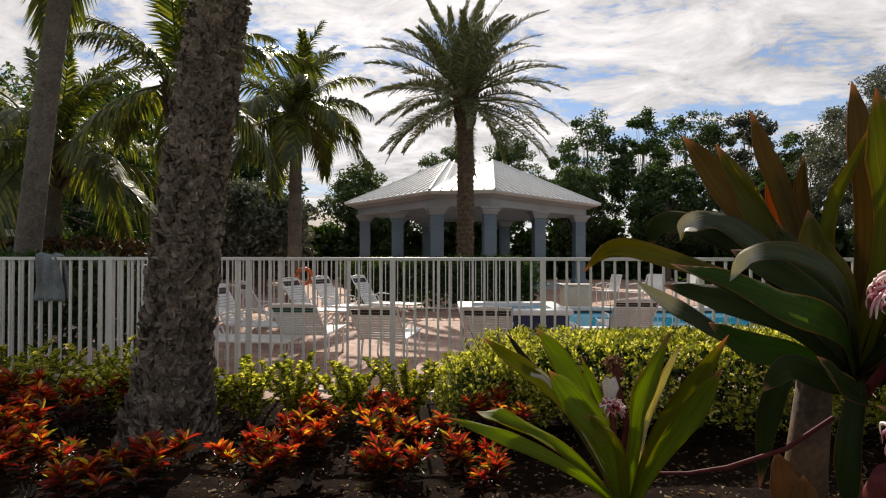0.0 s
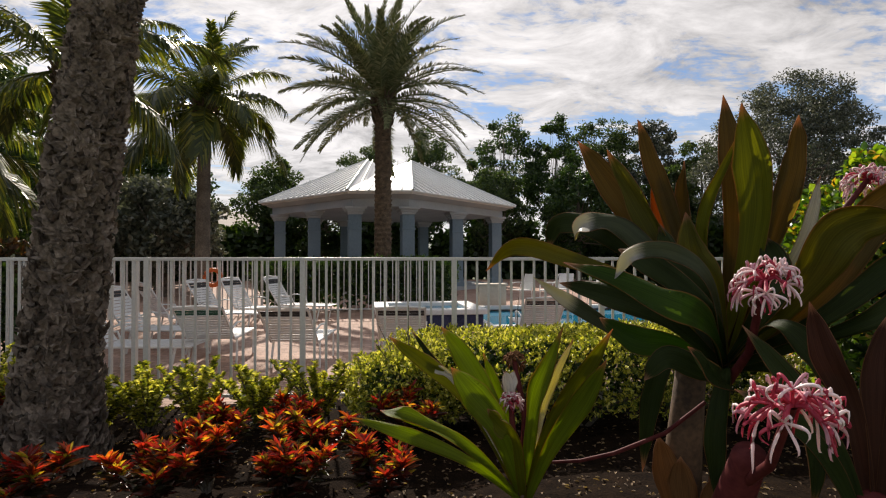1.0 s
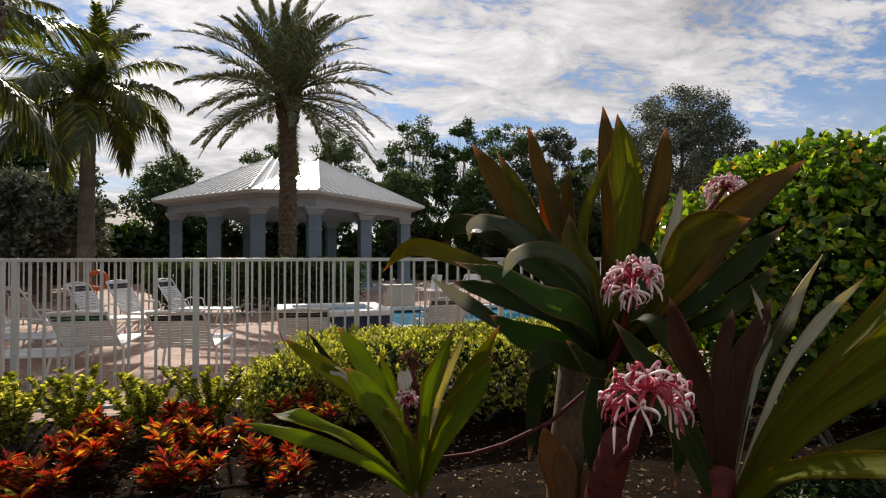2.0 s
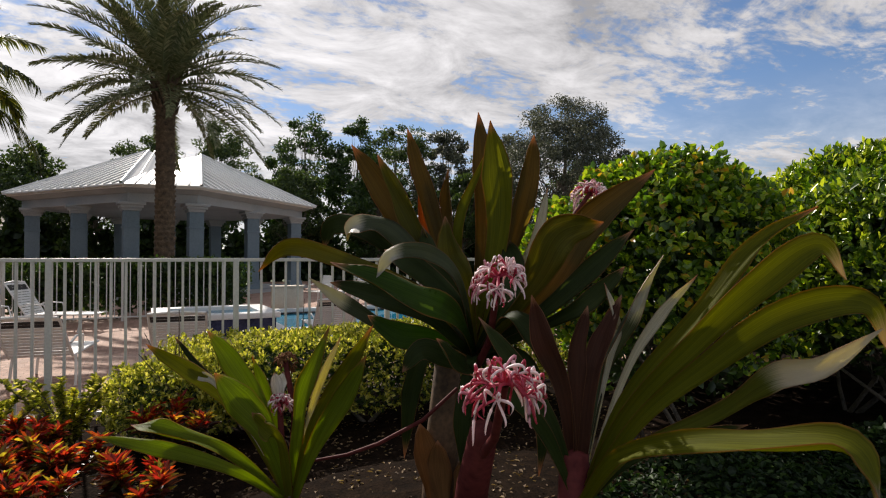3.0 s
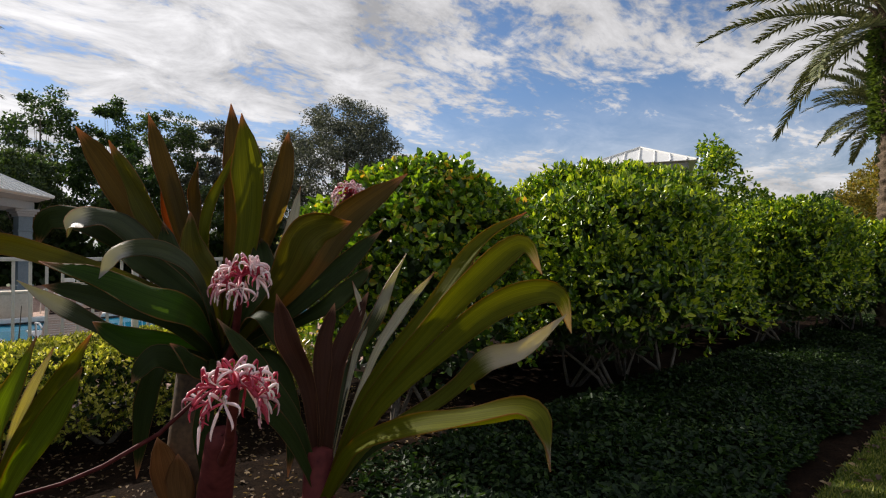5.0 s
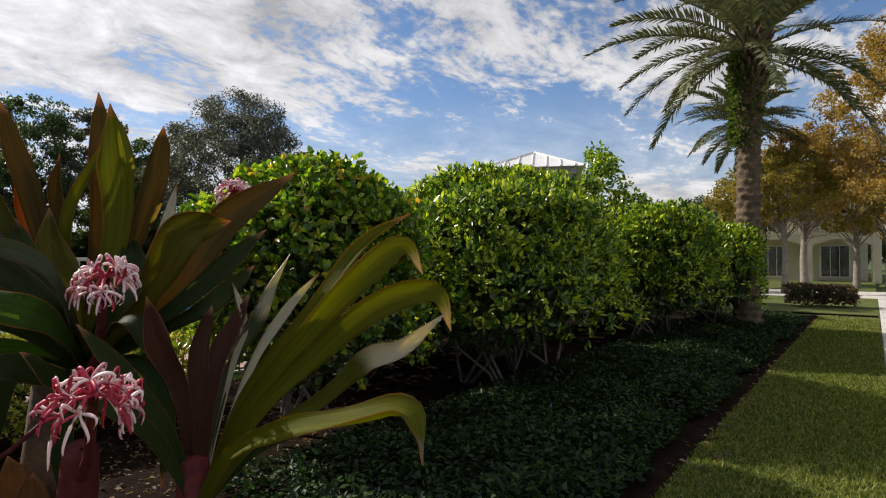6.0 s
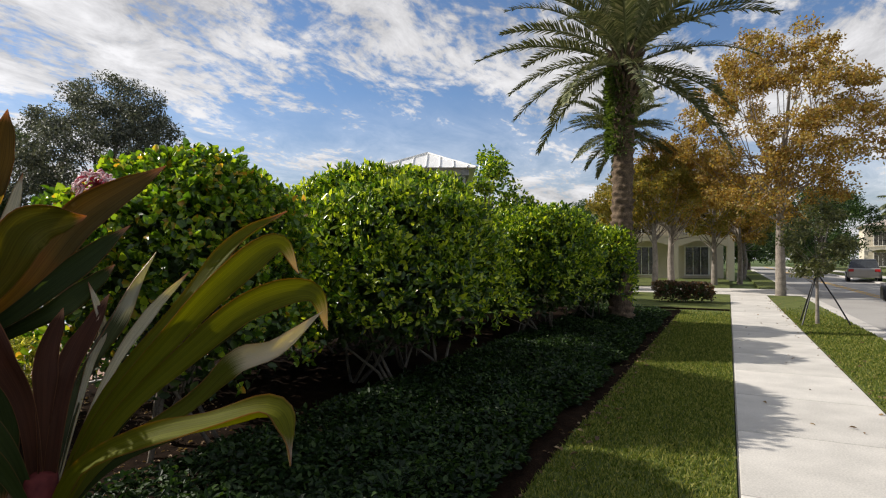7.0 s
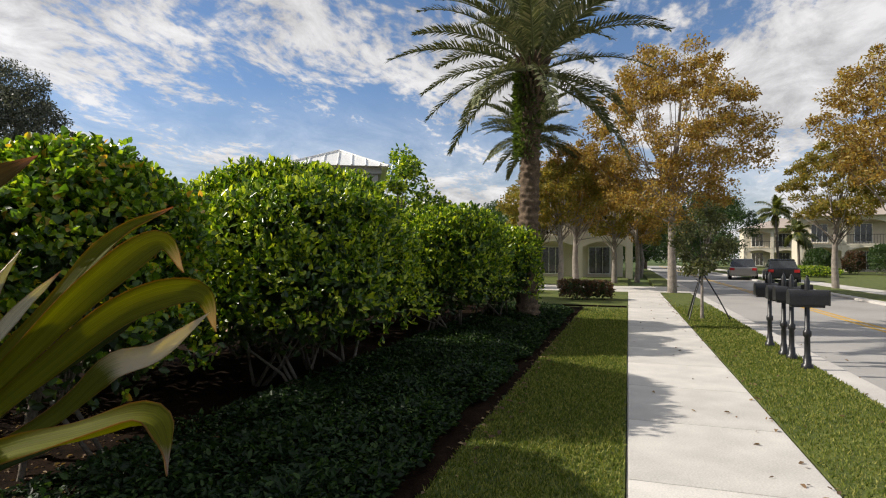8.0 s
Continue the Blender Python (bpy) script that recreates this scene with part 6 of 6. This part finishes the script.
def gazebo_roof():
    t = thing("gazebo", "small pavilion with a pale metal hip roof behind the hedge", "gazebo", (16.8, 6.25, 0), 20)
    for sx in (-1, 1):
        for sy in (-1, 1):
            part("post", boxed(sx * 1.0 - 0.15, sx * 1.0 + 0.15, sy * 1.0 - 0.15, sy * 1.0 + 0.15, 0, 3.86, 0.01), M_trim, t)
    part("beam", boxed(-1.25, 1.25, -1.25, 1.25, 3.86, 4.06, 0.02), M_trim, t)
    roof = hip_roof(t, -1.2, 1.2, -1.2, 1.2, 4.06, 0.66, M_roof, 0.25)
    for a in range(4):
        c, q = math.cos(a * math.pi / 2), math.sin(a * math.pi / 2)
        for k in range(-3, 4):
            u = k * 0.4
            e0, e1 = Vector((1.45, u, 4.075)), Vector((abs(u), u, 4.075 + 0.66 * (1.45 - abs(u)) / 1.45))
            turned = [Vector((c * w.x - q * w.y, q * w.x + c * w.y, w.z)) for w in (e0, (e0 + e1) / 2, e1)]
            v, f = tube_mesh("seam", turned, [0.022] * 3, 5)
            link("seam", np_mesh("seam", v, f), M_roof, roof)
        hip = [Vector((c * w.x - q * w.y, q * w.x + c * w.y, w.z)) for w in (Vector((1.45, 1.45, 4.07)), Vector((0.72, 0.72, 4.40)), Vector((0.0, 0.0, 4.74)))]
        v, f = tube_mesh("cap", hip, [0.04] * 3, 6)
        link("hip_cap", np_mesh("hip_cap", v, f), M_roof, t)


gazebo_roof()


def car(loc, rz, paint, label):
    t = thing("car", label, "car", loc, rz, "parked cars")
    bm = boxed(-2.2, 2.2, -0.88, 0.88, 0.28, 0.92, 0.12)
    for q in bm.verts:
        if q.co.z > 0.7 and q.co.x > 1.5:
            q.co.z -= 0.12
    part("body", bm, paint, t)
    bm = boxed(-1.65, 1.15, -0.8, 0.8, 0.86, 1.46, 0.08)
    for q in bm.verts:
        if q.co.z > 1.2:
            q.co.x, q.co.y = q.co.x * 0.72 - 0.12, q.co.y * 0.84
    cab = part("cabin", bm, M_glass_dark, t)
    part("roof_panel", boxed(-1.22, 0.62, -0.64, 0.64, 1.44, 1.49, 0.02), paint, cab)
    for sx in (-1.4, 1.4):
        for sy in (-0.82, 0.82):
            w = new("wheel")
            w.parent = t
            w.matrix_basis = pose(sx, sy, 0.33)
            for nm, rr, hh, m in (("tyre", 0.33, 0.11, M_black), ("rim", 0.2, 0.12, M_roof)):
                bm = bmesh.new()
                bmesh.ops.create_cone(bm, cap_ends=True, segments=24, radius1=rr, radius2=rr, depth=2 * hh)
                bmesh.ops.rotate(bm, matrix=Matrix.Rotation(radians(90), 3, "X"), verts=bm.verts)
                part(nm, bm, m, w)
    for sy in (-0.68, 0.68):
        part("tail_light", boxed(-2.23, -2.17, sy - 0.14, sy + 0.14, 0.68, 0.85, 0.01), M_tail, t, "red tail light")
        part("headlight", boxed(2.17, 2.23, sy - 0.16, sy + 0.16, 0.62, 0.78, 0.01), M_white, t)


M_tail = mat("red_lens", (0.3, 0.01, 0.01), (0.42, 0.02, 0.02), 0.2, 4, 30, 0.0)
M_silver = mat("silver_paint", (0.30, 0.28, 0.26), (0.36, 0.34, 0.31), 0.3, 2, 60, 0.0, metal=0.5)
M_carblack = mat("dark_car_paint", (0.012, 0.012, 0.014), (0.02, 0.02, 0.024), 0.2, 2, 60, 0.0)
car((45.5, -13.4, -0.1), -14, M_silver, "silver-beige car parked on the road")
car((40.4, -14.2, -0.1), -14, M_carblack, "black car parked by the far kerb")

# ferns up the palm by the hedge
r_ = np.random.default_rng(77)
n_ = 900
a_ = r_.normal(2.4, 0.9, n_)
z_ = r_.uniform(3.6, 5.5, n_)
p_ = np.stack([12.88 + 0.25 * np.cos(a_), 0.25 + 0.25 * np.sin(a_), z_], 1)
d_ = unit(np.stack([np.cos(a_), np.sin(a_), r_.normal(-0.1, 0.5, n_)], 1))
v, f = leaves(p_, d_, unit(r_.standard_normal((n_, 3))), 0.14 * r_.uniform(0.5, 1.2, n_), 0.05)
tagged(link("trunk_fern", np_mesh("trunk_fern", v, f), L_fern), "bright green ferns growing on the palm trunk", "fern", kind="stuff")


def far_woods():
    r = np.random.default_rng(21)
    n, cl = 90000, 230
    a = np.linspace(0, 2 * np.pi, cl, endpoint=False) + r.normal(0, 0.02, cl)
    R = r.uniform(128, 155, cl)
    hh = r.uniform(5.5, 11.5, cl)
    k = r.integers(0, cl, n)
    d = rand_unit(r, n)
    c = np.stack([np.cos(a) * R, np.sin(a) * R, hh * 0.5], 1)
    p = c[k] + d * np.stack([np.full(cl, 5.5), np.full(cl, 5.5), hh * 0.55], 1)[k] * r.uniform(0.5, 1.0, n)[:, None]
    p[:, 2] = np.maximum(p[:, 2], 0.1)
    v, f = slim_leaves(p, rand_unit(r, n), rand_unit(r, n), 0.6 * r.uniform(0.6, 1.3, n), 0.42)
    tagged(link("far_woods", np_mesh("far_woods", v, f), L_dark), "far belt of dark green trees all round", "trees", kind="stuff")


def thicket():
    r = np.random.default_rng(31)
    n = 80000
    x = r.uniform(-34, 46, n)
    y = 36.5 - 0.0035 * (x - 4) ** 2 + r.uniform(0, 3.5, n)
    top_z = 3.4 + 1.3 * np.sin(x * 0.9) + 0.9 * np.sin(x * 2.3 + 1) + 0.5 * np.sin(x * 5.1)
    p = np.stack([x, y, np.maximum(top_z, 1.2) * r.random(n) ** 0.8], 1)
    v, f = slim_leaves(p, rand_unit(r, n), rand_unit(r, n), 0.5 * r.uniform(0.6, 1.3, n), 0.36)
    tagged(link("thicket", np_mesh("thicket", v, f), L_dark), "dark undergrowth along the edge of the wood", "undergrowth", kind="stuff")


thicket()
far_woods()
# bushes and fan palms beyond the hedge
for i, (x, y, h, cr) in enumerate(((20.5, 4.2, 3.4, 1.6), (24, 5.4, 3.6, 1.8), (28, 4.5, 3.6, 2.0), (18, 3.0, 2.6, 1.2), (32, 2.5, 3.5, 1.6))):
    tree((x, y, -0.1), h, cr, 0.4, "green garden bush behind the hedge", L_fern, M_bark, 120 + i, 3500, 0.22, 26, 0.34, 0.08, name="garden_bush")

# pavement slabs, last
sm = bpy.data.meshes.new("slab")
bm = boxed(-0.735, 0.735, -1.28, -0.02, -0.08, 0.0, 0.008)
bm.to_mesh(sm)
bm.free()
for i in range(24):
    ob = link("slab", sm, M_concrete, pavement)
    ob.matrix_basis = pose(-8.2 + 1.48 * i, 0, 0)
